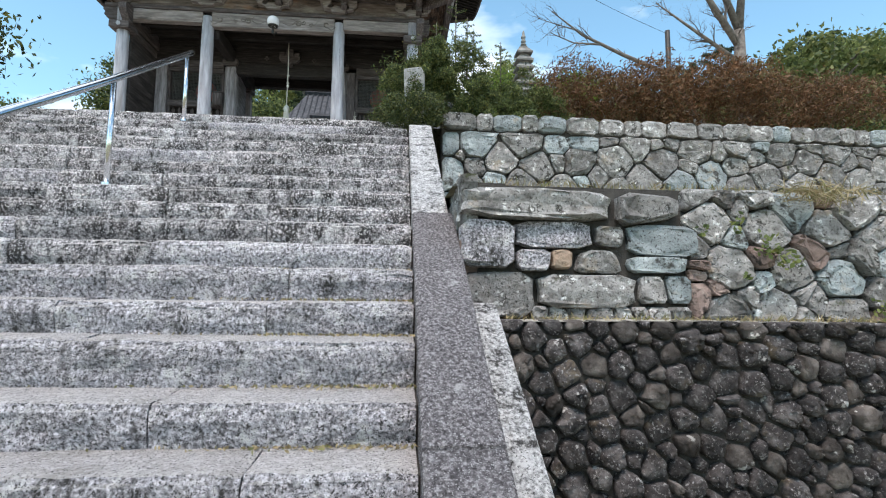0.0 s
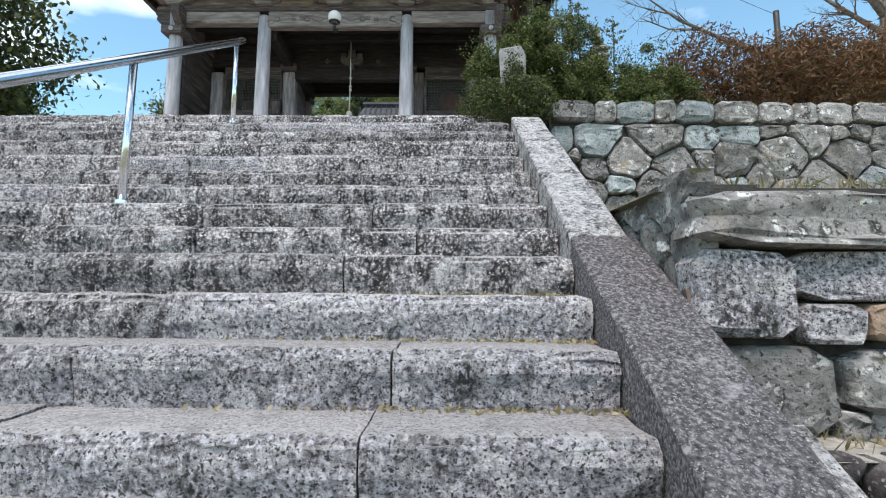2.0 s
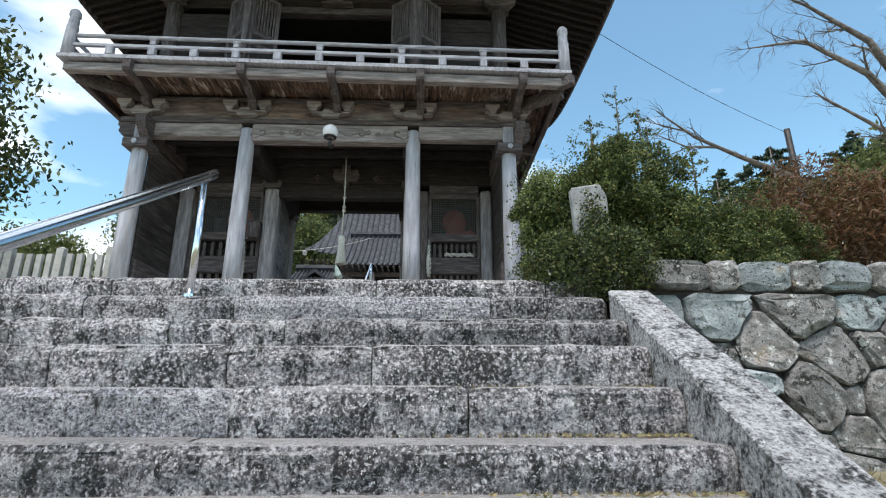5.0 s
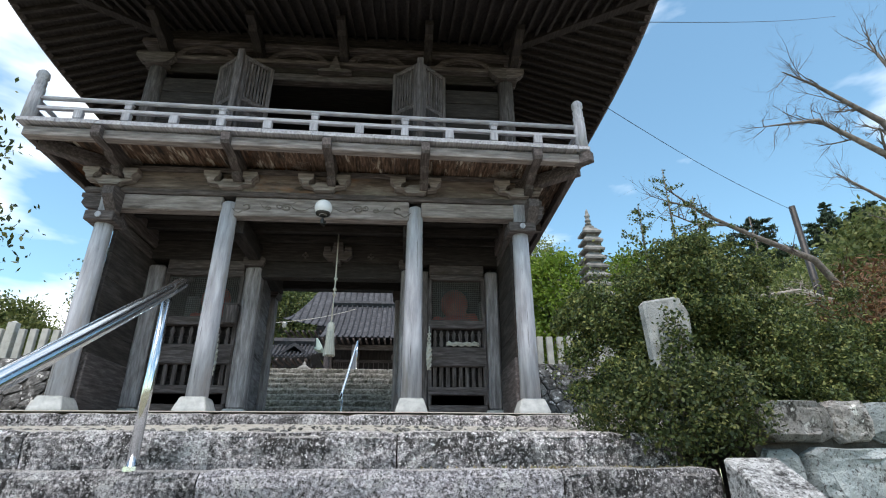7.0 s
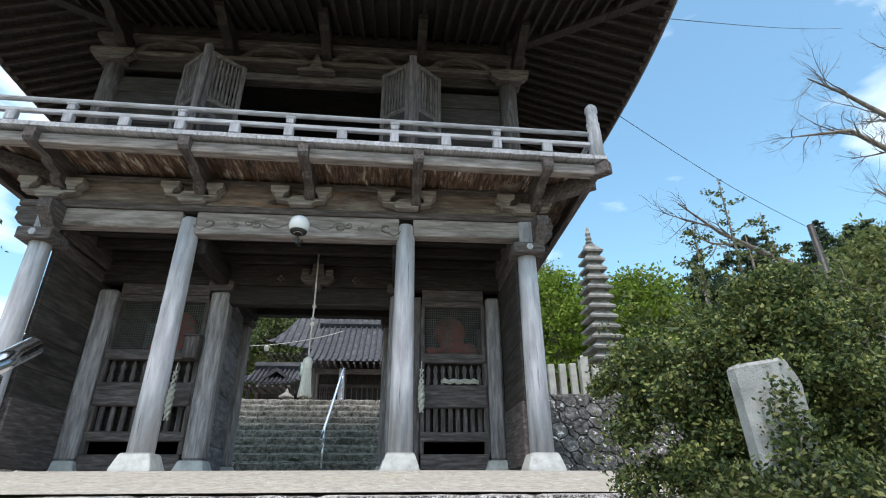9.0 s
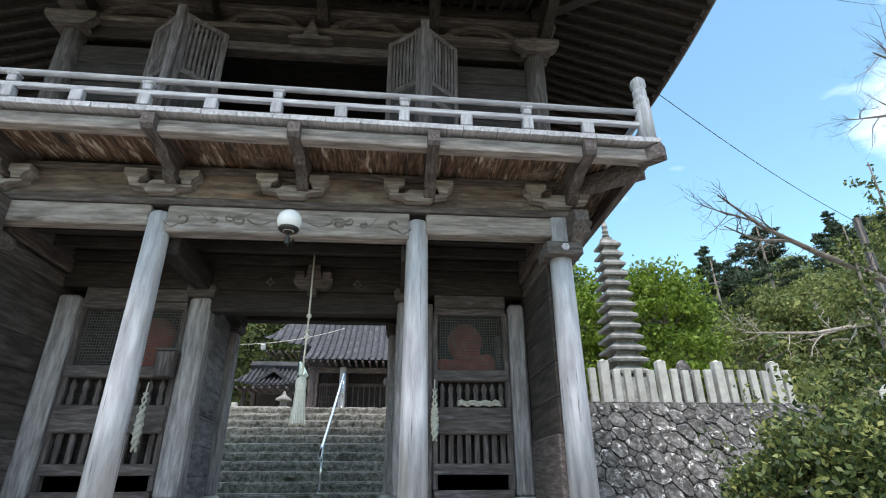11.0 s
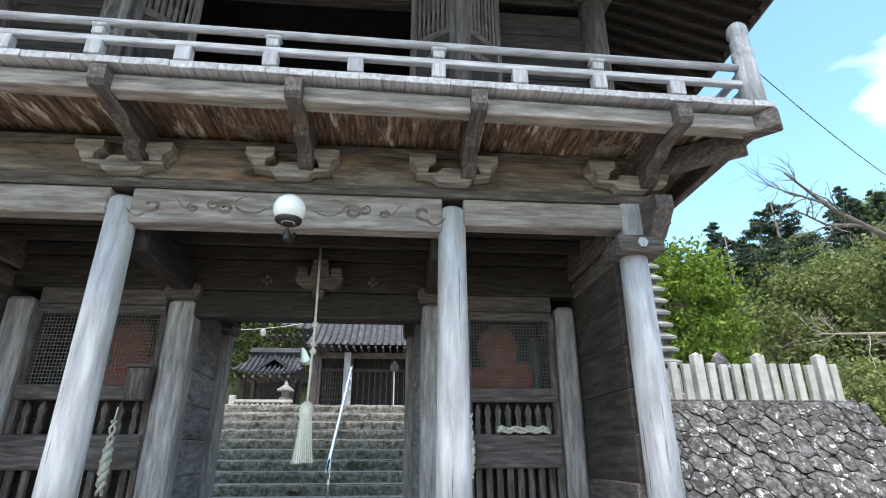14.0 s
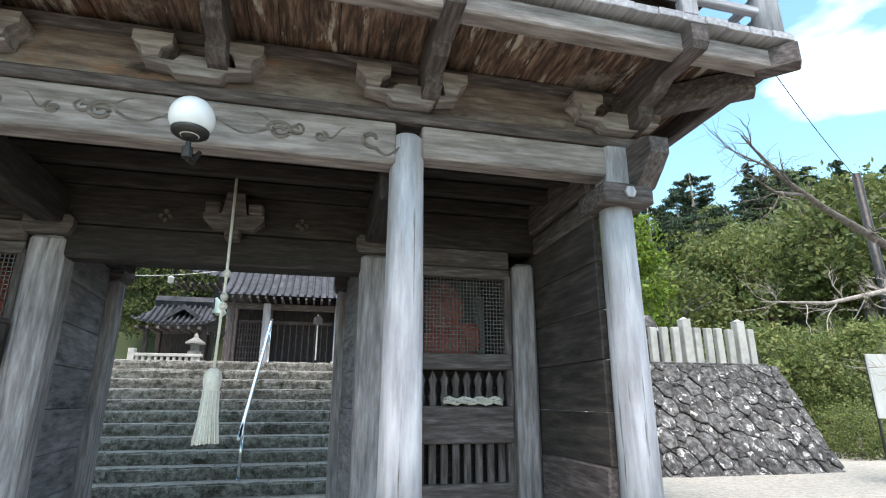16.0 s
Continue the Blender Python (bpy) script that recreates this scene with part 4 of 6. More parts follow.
gpart("rear_lintel", one_box(PX[0], YB - 0.1, 6.1, PX[3], YB + 0.1, 6.5, 0.015), "shaded_x")
gpart("rear_wall", one_box(PX[0], YB - 0.02, 3.5, PX[1], YB + 0.03, 6.5, 0), "shaded_z")
gpart("rear_wall", one_box(PX[2], YB - 0.02, 3.5, PX[3], YB + 0.03, 6.5, 0), "shaded_z")

# bracket capitals on the corner pillars
for x, s in ((PX[0], -1), (PX[3], 1)):
    gpart("capital_block", one_box(x - 0.2, YF - 0.2, 6.02, x + 0.2, YF + 0.2, 6.17, 0.012), "beam_x", label="bolted square capital block")
    bm = bmesh.new()
    tube(bm, [(x, YF - 0.205, 6.095), (x, YF - 0.225, 6.095)], 0.045, 6)
    gpart("bolt_cover", bm, "rail_z", label="six-petal wooden bolt cover")
    gpart("post_head", one_box(x - 0.1, YF - 0.1, 6.17, x + 0.1, YF + 0.1, 6.6, 0.02), "rail_z")
    bm = bmesh.new()
    plate(bm, [(0.08, 6.24), (0.30, 6.27), (0.36, 6.34), (0.34, 6.42), (0.38, 6.44), (0.38, 6.50), (0.08, 6.50)], 0.16, Matrix.Translation((x, YF - 0.08, 0)) @ Matrix.Diagonal((s, 1, 1, 1)))
    gpart("beam_nose", bm, "beam_x", label="carved projecting beam nose")
    bm = bmesh.new()
    plate(bm, [(0, 6.14), (0.10, 6.15), (0.22, 6.26), (0.30, 6.34), (0.30, 6.46), (0.2, 6.5), (0, 6.5)], 0.15, Matrix.Translation((x + 0.075, YF - 0.09, 0)) @ Matrix.Rotation(radians(-90), 4, "Z"))
    gpart("beam_nose", bm, "beam_y", label="carved projecting beam nose")

# brackets carrying the balcony
BAL_Y, BAL_L, BAL_R = 10.93, -5.52, 2.22
AX = (PX[0], PX[1], -1.55, PX[2], PX[3])
for x in AX:
    bm = bmesh.new()
    plate(bm, [(-0.13, 6.60), (0.13, 6.60), (0.17, 6.65), (0.32, 6.672), (0.32, 6.69), (0.14, 6.69), (0.1, 6.74), (-0.1, 6.74), (-0.14, 6.69), (-0.32, 6.69), (-0.32, 6.672), (-0.17, 6.65)], 0.12, Matrix.Translation((x, YF - 0.19, 0)))
    gpart("bracket_arm", bm, "tie")
    for dx in (-0.27, 0.27):
        bm = bmesh.new()
        plate(bm, [(-0.045, 6.692), (0.045, 6.692), (0.06, 6.75), (0.115, 6.79), (0.115, 6.86), (-0.115, 6.86), (-0.115, 6.79), (-0.06, 6.75)], 0.17, Matrix.Translation((x + dx, YF - 0.22, 0)))
        gpart("bearing_block", bm, "tie")
    bm = bmesh.new()
    plate(bm, [(0.0, 6.60), (0.18, 6.60), (0.27, 6.64), (0.27, 6.72), (0.44, 6.735), (0.52, 6.79), (0.86, 6.79), (0.89, 6.83), (0.89, 6.95), (0.0, 6.95)], 0.12, Matrix.Translation((x + 0.06, YF - 0.06, 0)) @ Matrix.Rotation(radians(-90), 4, "Z"))
    gpart("cantilever_arm", bm, "beam_y")
for s, x in ((-1, PX[0]), (1, PX[3])):
    bm = bmesh.new()
    box(bm, -0.07, 0, 6.74, 0.07, 1.02, 6.93, 0.012, Matrix.Translation((x, YF, 0)) @ Matrix.Rotation(radians(180 + s * 51), 4, "Z"))
    gpart("corner_arm", bm, "beam_y")
    for yy in (YM, YB):
        gpart("side_arm", one_box(x if s > 0 else BAL_L + 0.1, yy - 0.06, 6.72, BAL_R - 0.1 if s > 0 else x, yy + 0.06, 6.93, 0.012), "beam_x")
# soffit planks under the balcony, running outwards
for a, b, c, d in ((BAL_L + 0.05, BAL_Y + 0.1, BAL_R - 0.05, YF), (BAL_L + 0.05, YF + 0.02, PX[0], YB + 0.8), (PX[3], YF + 0.02, BAL_R - 0.05, YB + 0.8)):
    n = max(3, int((c - a) / 0.19))
    for k in range(n):
        x0 = a + (c - a) * k / n
        gpart("soffit_plank", one_box(x0 + 0.003, b, 6.955 + 0.004 * (k % 2), x0 + (c - a) / n - 0.003, d, 6.985, 0), "soffit")
gpart("edge_beam", one_box(BAL_L, BAL_Y - 0.03, 6.81, BAL_R - 0.02, BAL_Y + 0.1, 6.95, 0.01), "tie", label="pale balcony edge beam")
for x in (BAL_L, BAL_R - 0.1):
    gpart("edge_beam", one_box(x, BAL_Y + 0.1, 6.81, x + 0.1, YB + 0.8, 6.95, 0.01), "beam_y")
gpart("corner_tip", one_box(-0.06, -0.17, -0.085, 0.06, 0.1, 0.085, 0.012, m=Matrix.Translation((BAL_R - 0.03, BAL_Y + 0.01, 6.88)) @ Matrix.Rotation(radians(45), 4, "Z")), "beam_x")
n = 46
for k in range(n):
    x0 = BAL_L - 0.08 + (BAL_R - BAL_L + 0.16) * k / n
    gpart("deck_board", one_box(x0 + 0.002, BAL_Y - 0.1 - 0.012 * RNG.random(), 6.99, x0 + (BAL_R - BAL_L + 0.16) / n - 0.002, YF + 0.1, 7.045 + 0.005 * RNG.random(), 0.004), "rail_y")
for a, b in ((BAL_L - 0.08, PX[0]), (PX[3], BAL_R + 0.08)):
    gpart("deck_side", one_box(a, YF + 0.11, 6.99, b, YB + 0.9, 7.045, 0.006), "beam_y")
# railing
gpart("bottom_rail", one_box(BAL_L, BAL_Y - 0.035, 7.05, BAL_R, BAL_Y + 0.035, 7.11, 0.008), "rail_x")
gpart("middle_rail", one_box(BAL_L, BAL_Y - 0.03, 7.245, BAL_R, BAL_Y + 0.03, 7.30, 0.008), "rail_x")
bm = bmesh.new()
tube(bm, [(BAL_L, BAL_Y, 7.44), (BAL_R, BAL_Y, 7.44)], 0.033, 12)
gpart("top_rail", bm, "rail_x", smooth=True)
for x in (BAL_L, BAL_R):
    for zz, nm in ((7.08, "bottom_rail"), (7.27, "middle_rail"), (7.44, "top_rail")):
        gpart(nm, one_box(x - 0.03, BAL_Y + 0.04, zz - 0.028, x + 0.03, YB + 0.8, zz + 0.028, 0.01), "rail_y")
    bm = bmesh.new()
    lathe(bm, x, BAL_Y, [(0.09, 7.04), (0.085, 7.5), (0.075, 7.52), (0.085, 7.55), (0.085, 7.6), (0.06, 7.62), (0.075, 7.65), (0.075, 7.72), (0.055, 7.75), (0.085, 7.79), (0.08, 7.86), (0.05, 7.9), (0.005, 7.92)], 16)
    gpart("newel_post", bm, "rail_z", label="turned newel post", smooth=True)
k_posts = 12
for k in range(1, k_posts):
    x = BAL_L + (BAL_R - BAL_L) * k / k_posts
    bm = bmesh.new()
    if k % 2 == 0:
        box(bm, x - 0.055, BAL_Y - 0.045, 7.11, x + 0.055, BAL_Y + 0.045, 7.245, 0.008)
        box(bm, x - 0.045, BAL_Y - 0.04, 7.30, x + 0.045, BAL_Y + 0.04, 7.37, 0.008)
        box(bm, x - 0.06, BAL_Y - 0.045, 7.37, x + 0.06, BAL_Y + 0.045, 7.41, 0.012)
        gpart("rail_post", bm, "rail_z")
    else:
        box(bm, x - 0.06, BAL_Y - 0.04, 7.11, x + 0.06, BAL_Y + 0.04, 7.245, 0.008)
        gpart("rail_block", bm, "rail_z")

# upper storey
UX = (-4.45, -2.95, -0.15, 1.32)
for x in UX:
    bm = bmesh.new()
    tube(bm, [(x, YF, 7.05), (x, YF, 8.86)], 0.13, 18)
    gpart("upper_pillar", bm, "beam_z", smooth=True)
    bm = bmesh.new()
    tube(bm, [(x, YB, 7.05), (x, YB, 8.78)], 0.13, 12)
    gpart("upper_pillar", bm, "beam_z", smooth=True)
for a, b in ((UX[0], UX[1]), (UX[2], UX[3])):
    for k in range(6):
        gpart("upper_wall_board", one_box(a + 0.1, YF + 0.0, 7.05 + 0.28 * k, b - 0.1, YF + 0.05, 7.325 + 0.28 * k, 0.008), "shaded_x")
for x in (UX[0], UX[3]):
    gpart("upper_side_wall", one_box(x - 0.03, YF + 0.1, 7.05, x + 0.03, YB - 0.1, 9.7, 0), "shaded_y")
gpart("upper_rear_wall", one_box(UX[0], YB - 0.03, 7.05, UX[3], YB + 0.03, 9.7, 0), "shaded_x")
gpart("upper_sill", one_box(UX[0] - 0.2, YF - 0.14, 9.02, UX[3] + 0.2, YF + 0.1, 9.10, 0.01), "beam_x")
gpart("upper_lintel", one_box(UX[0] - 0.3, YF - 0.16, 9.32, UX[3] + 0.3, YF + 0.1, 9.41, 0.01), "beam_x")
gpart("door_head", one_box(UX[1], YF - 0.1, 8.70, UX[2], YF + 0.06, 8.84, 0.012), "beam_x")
gpart("upper_ceiling", one_box(UX[0], YF, 9.0, UX[3], YB, 9.03, 0), "shaded_x")
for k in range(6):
    gpart("frieze_board", one_box(UX[0], YF - 0.02, 8.75 + 0.17 * k if k else 8.842, UX[3], YF + 0.03, 8.918 + 0.17 * k, 0.008), "shaded_x")
for x in (*UX, -1.55):
    for s in (-1, 1):
        bm = bmesh.new()
        plate(bm, [(0, 8.86), (0.12, 8.86), (0.24, 8.92), (0.3, 9.0), (0.3, 9.08), (0, 9.08)], 0.12, Matrix.Translation((x, YF - 0.2, 0)) @ Matrix.Diagonal((s, 1, 1, 1)))
        if x in (UX[0], UX[3]):
            gpart("upper_bracket", bm, "beam_x")
        else:
            bm.free()
    bm = bmesh.new()
    plate(bm, [(0, 9.1), (0.2, 9.1), (0.32, 9.18), (0.55, 9.2), (0.62, 9.26), (0.8, 9.28), (0.8, 9.38), (0, 9.45)], 0.13, Matrix.Translation((x + 0.065, YF - 0.06, 0)) @ Matrix.Rotation(radians(-90), 4, "Z"))
    gpart("eave_bracket", bm, "shaded_y")
bm = bmesh.new()
plate(bm, [(-0.27, 8.83), (-0.2, 8.86), (-0.1, 8.86), (0, 9.15), (0.1, 8.86), (0.2, 8.86), (0.27, 8.83), (0.27, 8.80), (-0.27, 8.80)], 0.1, Matrix.Translation((-1.55, YF - 0.24, 0)))
gpart("centre_bracket", bm, "beam_x")

for x in (-3.7, -2.2, -0.9, 0.6):
    bm = bmesh.new()
    plate(bm, [(-0.5, 9.105), (-0.38, 9.105), (-0.3, 9.2), (-0.1, 9.25), (0.1, 9.25), (0.3, 9.2), (0.38, 9.105), (0.5, 9.105), (0.36, 9.25), (0.12, 9.318), (-0.12, 9.318), (-0.36, 9.25)], 0.08, Matrix.Translation((x, YF - 0.12, 0)))
    gpart("frog_leg_strut", bm, "beam_x")
for x in UX:
    gpart("capital_block", one_box(x - 0.19, YF - 0.19, 8.862, x + 0.19, YF + 0.1, 8.93, 0.015), "beam_x")

# folded-back lattice doors of the upper storey


def lattice_door(x, y, turn, w=0.62, z0=7.12, z1=8.74):
    leaf = new("lattice_door")
    leaf.parent = gate
    leaf.matrix_basis = Matrix.Translation(Vector((x, y, 0)) - Vector((GO.x, GO.y, GO.z))) @ Matrix.Rotation(radians(turn), 4, "Z")
    tagged(leaf, "weathered folding door with slatted upper panel")
    for a, b, c, d in ((0, z0, 0.07, z1), (w - 0.07, z0, w, z1)):
        part("stile", one_box(a, -0.02, b, c, 0.02, d, 0.006), "beam_z", leaf)
    for zz in (z0, z0 + 0.55, z0 + 0.78, z1 - 0.08):
        part("door_rail", one_box(0.07, -0.018, zz, w - 0.07, 0.018, zz + 0.08, 0.005), "beam_x", leaf)
    part("door_panel", one_box(0.07, -0.008, z0 + 0.08, w - 0.07, 0.008, z0 + 0.8, 0), "shaded_z", leaf)
    n_ = 7
    for k in range(n_):
        xx = 0.07 + (w - 0.14) * (k + 0.5) / n_
        bm = bmesh.new()
        lathe(bm, xx, 0, [(0.014, z0 + 0.85), (0.022, z0 + 0.95), (0.014, z0 + 1.05), (0.022, z0 + 1.17), (0.014, z1 - 0.08)], 6)
        part("slat", bm, "beam_z", leaf)
    return leaf


for hx in (-2.92, -0.15):
    lattice_door(hx - 0.03, YF - 0.58, 142, 0.5)
    lattice_door(hx + 0.03, YF - 0.58, 40, 0.5)
    gpart("door_post", one_box(hx - 0.05, YF - 0.66, 7.05, hx + 0.05, YF - 0.58, 8.8, 0.01), "beam_z")

# eaves: rafters, boards, tile edge and the roof above
EX0, EX1, EY0, EY1, EZ = -6.32, 3.42, 10.12, 16.75, 9.10
WX0, WX1, WY0, WY1, WZ = -4.5, 1.37, 11.7, 14.8, 9.72


def lift(t):
    return 0.34 * abs(2 * t - 1) ** 3


for (ax, ay), (bx, by), (cx, cy), (dx, dy) in (((EX0, EY0), (EX1, EY0), (WX0, WY0), (WX1, WY0)), ((EX1, EY0), (EX1, EY1), (WX1, WY0), (WX1, WY1)), ((EX1, EY1), (EX0, EY1), (WX1, WY1), (WX0, WY1)), ((EX0, EY1), (EX0, EY0), (WX0, WY1), (WX0, WY0))):
    n, bm = 24, bmesh.new()
    lo = [bm.verts.new((ax + (bx - ax) * k / n, ay + (by - ay) * k / n, EZ + lift(k / n) + 0.05)) for k in range(n + 1)]
    hi = [bm.verts.new((cx + (dx - cx) * k / n, cy + (dy - cy) * k / n, WZ + 0.05)) for k in range(n + 1)]
    for k in range(n):
        bm.faces.new((lo[k], lo[k + 1], hi[k + 1], hi[k]))
    gpart("eave_soffit", bm, "shaded_y")


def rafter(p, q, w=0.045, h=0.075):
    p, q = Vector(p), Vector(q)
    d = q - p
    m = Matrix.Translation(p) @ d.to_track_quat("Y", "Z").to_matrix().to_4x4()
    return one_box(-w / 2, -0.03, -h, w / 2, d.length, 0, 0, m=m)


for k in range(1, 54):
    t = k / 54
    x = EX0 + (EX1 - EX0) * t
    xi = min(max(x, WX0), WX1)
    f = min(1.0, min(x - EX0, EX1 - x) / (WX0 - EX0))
    gpart("rafter", rafter((x, EY0 + 0.04, EZ + lift(t) + 0.045), (x, EY0 + (WY0 - EY0) * f, EZ + lift(t) + 0.045 + (WZ - EZ - lift(t)) * f)), "shaded_y")
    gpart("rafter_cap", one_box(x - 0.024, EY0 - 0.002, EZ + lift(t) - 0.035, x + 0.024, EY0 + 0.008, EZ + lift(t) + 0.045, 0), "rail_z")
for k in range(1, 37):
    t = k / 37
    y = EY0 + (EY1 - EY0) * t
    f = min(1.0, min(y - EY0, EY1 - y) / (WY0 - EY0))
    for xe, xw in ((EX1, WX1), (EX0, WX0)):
        gpart("rafter", rafter((xe - (0.04 if xe > 0 else -0.04), y, EZ + lift(t) + 0.045), (xe + (xw - xe) * f, y, EZ + lift(t) + 0.045 + (WZ - EZ - lift(t)) * f)), "shaded_x")
for (xe, xw) in ((EX1, WX1), (EX0, WX0)):
    gpart("hip_rafter", rafter((xe, EY0, EZ + 0.37), (xw, WY0, WZ + 0.02), 0.14, 0.18), "shaded_y")
bm = bmesh.new()
for (ax, ay), (bx, by) in (((EX0, EY0), (EX1, EY0)), ((EX1, EY0), (EX1, EY1)), ((EX1, EY1), (EX0, EY1)), ((EX0, EY1), (EX0, EY0))):
    tube(bm, [(ax + (bx - ax) * k / 24, ay + (by - ay) * k / 24, EZ + lift(k / 24) + 0.03) for k in range(25)], 0.055, 4)
gpart("eave_fascia", bm, "beam_x")
bm = bmesh.new()
RZ = 12.4
rx0, rx1, ry = -4.0, 1.0, 13.25
for (ax, ay), (bx, by), (cx, cy), (dx, dy) in (((EX0, EY0), (EX1, EY0), (rx0, ry), (rx1, ry)), ((EX1, EY0), (EX1, EY1), (rx1, ry), (rx1, ry)), ((EX1, EY1), (EX0, EY1), (rx1, ry), (rx0, ry)), ((EX0, EY1), (EX0, EY0), (rx0, ry), (rx0, ry))):
    n, mr = 24, 8
    grid = []
    for j in range(mr + 1):
        s = j / mr
        sag = -0.5 * math.sin(math.pi * s) * 0.8
        grid.append([bm.verts.new(((ax + (bx - ax) * k / n) * (1 - s) + (cx + (dx - cx) * k / n) * s, (ay + (by - ay) * k / n) * (1 - s) + (cy + (dy - cy) * k / n) * s, (EZ + lift(k / n) + 0.13) * (1 - s) + RZ * s + sag)) for k in range(n + 1)])
    for u, v in zip(grid, grid[1:]):
        for k in range(n):
            bm.faces.new((u[k], u[k + 1], v[k + 1], v[k]))
gpart("roof", bm, "tile", label="dark tiled hipped roof")
for (ax, ay), (bx, by), cnt in (((EX0, EY0), (EX1, EY0), 40), ((EX1, EY0), (EX1, EY1), 28), ((EX0, EY1), (EX0, EY0), 28)):
    out = Vector((by - ay, -(bx - ax), 0)).normalized()
    for k in range(cnt):
        t = (k + 0.5) / cnt
        p = Vector((ax + (bx - ax) * t, ay + (by - ay) * t, EZ + lift(t) + 0.12))
        bm = bmesh.new()
        tube(bm, [p + 0.05 * out, p - 0.45 * out + Vector((0, 0, 0.2))], 0.065, 8)
        gpart("eave_tile", bm, "tile")

# lattice fronts of the guardian bays


def bay(x0, x1):
    w = x1 - x0
    gpart("bay_head", one_box(x0 + 0.02, YM - 0.07, 5.86, x1 - 0.02, YM + 0.07, 6.03, 0.012), "beam_x")
    gpart("bay_rail", one_box(x0 + 0.02, YM - 0.06, 5.76, x1 - 0.02, YM + 0.06, 5.855, 0.01), "beam_x")
    gpart("bay_rail", one_box(x0 + 0.02, YM - 0.07, 4.92, x1 - 0.02, YM + 0.07, 5.06, 0.012), "beam_x")
    gpart("bay_board", one_box(x0 + 0.02, YM - 0.08, 4.30, x1 - 0.02, YM + 0.04, 4.61, 0.014), "beam_x")
    gpart("bay_rail", one_box(x0 + 0.02, YM - 0.06, 3.86, x1 - 0.02, YM + 0.06, 3.98, 0.01), "beam_x")
    gpart("bay_sill", one_box(x0 + 0.02, YM - 0.08, 3.5, x1 - 0.02, YM + 0.08, 3.70, 0.012), "beam_x")
    for xx in (x0, x1 - 0.07):
        gpart("bay_stile", one_box(xx, YM - 0.05, 3.7, xx + 0.07, YM + 0.05, 5.8, 0.01), "beam_z")
    # added dark board standing in for the shade inside the bay
    gpart("bay_backing", one_box(x0 + 0.02, YM + 0.1, 3.7, x1 - 0.02, YM + 0.13, 4.99, 0), "shaded_x")
    n_ = 8
    for k in range(n_):
        xx = x0 + 0.07 + (w - 0.14) * (k + 0.5) / n_
        bm = bmesh.new()
        plate(bm, [(-0.022, 4.61), (0.022, 4.61), (0.034, 4.68), (0.018, 4.75), (0.034, 4.83), (0.0, 4.91), (-0.034, 4.83), (-0.018, 4.75), (-0.034, 4.68)], 0.035, Matrix.Translation((xx, YM - 0.02, 0)))
        gpart("baluster", bm, "beam_z")
        gpart("lower_slat", one_box(xx - 0.03, YM - 0.02, 3.97, xx + 0.03, YM + 0.02, 4.31, 0.005), "beam_z")
    bm = bmesh.new()
    n_ = int(w / 0.036)
    for k in range(1, n_):
        xx = x0 + 0.07 + (w - 0.14) * k / n_
        box(bm, xx - 0.0036, YM - 0.004, 5.06, xx + 0.0036, YM, 5.76, 0)
    for k in range(1, 20):
        zz = 5.06 + 0.7 * k / 20
        box(bm, x0 + 0.07, YM + 0.001, zz - 0.0036, x1 - 0.07, YM + 0.005, zz + 0.0036, 0)
    tagged(gpart("wire_mesh", bm, "wire", label="square woven wire screen"), kind="stuff")


bay(0.08, 1.05)
bay(-4.25, -2.97)
gpart("bay_jamb", one_box(MX[2] + 0.131, YM - 0.09, GATE_Z, 0.079, YM + 0.09, 5.9, 0.012), "beam_z")

# bracket cluster and crests on the beam over the passage
bm = bmesh.new()
plate(bm, [(-0.16, 6.02), (0.16, 6.02), (0.24, 6.1), (0.24, 6.15), (0.1, 6.15), (0.07, 6.34), (-0.07, 6.34), (-0.1, 6.15), (-0.24, 6.15), (-0.24, 6.1)], 0.12, Matrix.Translation((-1.45, YM - 0.24, 0)))
gpart("beam_bracket", bm, "beam_x")
for dx in (-0.17, 0.0, 0.17):
    gpart("bearing_block", one_box(-1.45 + dx - 0.06, YM - 0.26, 6.153 if dx else 5.93, -1.45 + dx + 0.06, YM - 0.11, 6.25 if dx else 6.015, 0.015), "beam_x")
for dx in (-0.55, 0.55):
    for ox, oz in ((-0.035, 0), (0.035, 0), (0, 0.04), (0, -0.035)):
        bm = bmesh.new()
        tube(bm, [(-1.45 + dx + ox, YM - 0.112, 6.13 + oz), (-1.45 + dx + ox, YM - 0.135, 6.13 + oz)], (0.024, 0.016), 8)
        gpart("crest_petal", bm, "beam_x")

# carved scrolls on the middle tie beam: curls joined by flowing stems, and a hook at each end
for s in (-1, 1):
    for cx, cz, r0, turns, tail, thick in ((0.52, 6.34, 0.085, 1.5, 0.36, 0.017), (0.62, 6.36, 0.055, 1.2, 0.28, 0.012), (0.78, 6.33, 0.05, 1.2, -0.14, 0.012), (1.12, 6.35, 0.085, 0.8, -0.2, 0.018)):
        bm, pts = bmesh.new(), []
        for k in range(24):
            a = k / 23 * turns * 2 * math.pi
            r = r0 * (0.22 + 0.78 * k / 23)
            pts.append((-1.55 + s * (cx + r * math.cos(a)), YF - 0.09, cz + 0.8 * r * math.sin(a)))
        last = pts[-1]
        for k in range(1, 10):
            pts.append((last[0] - s * tail * k / 9, YF - 0.09, last[2] - 0.045 * math.sin(k / 9 * 1.5 * math.pi)))
        tube(bm, pts, [thick * (0.45 + 0.55 * math.sin(math.pi * min(1.0, 0.15 + k / len(pts)))) for k in range(len(pts))], 6)
        gpart("carved_scroll", bm, "carved")

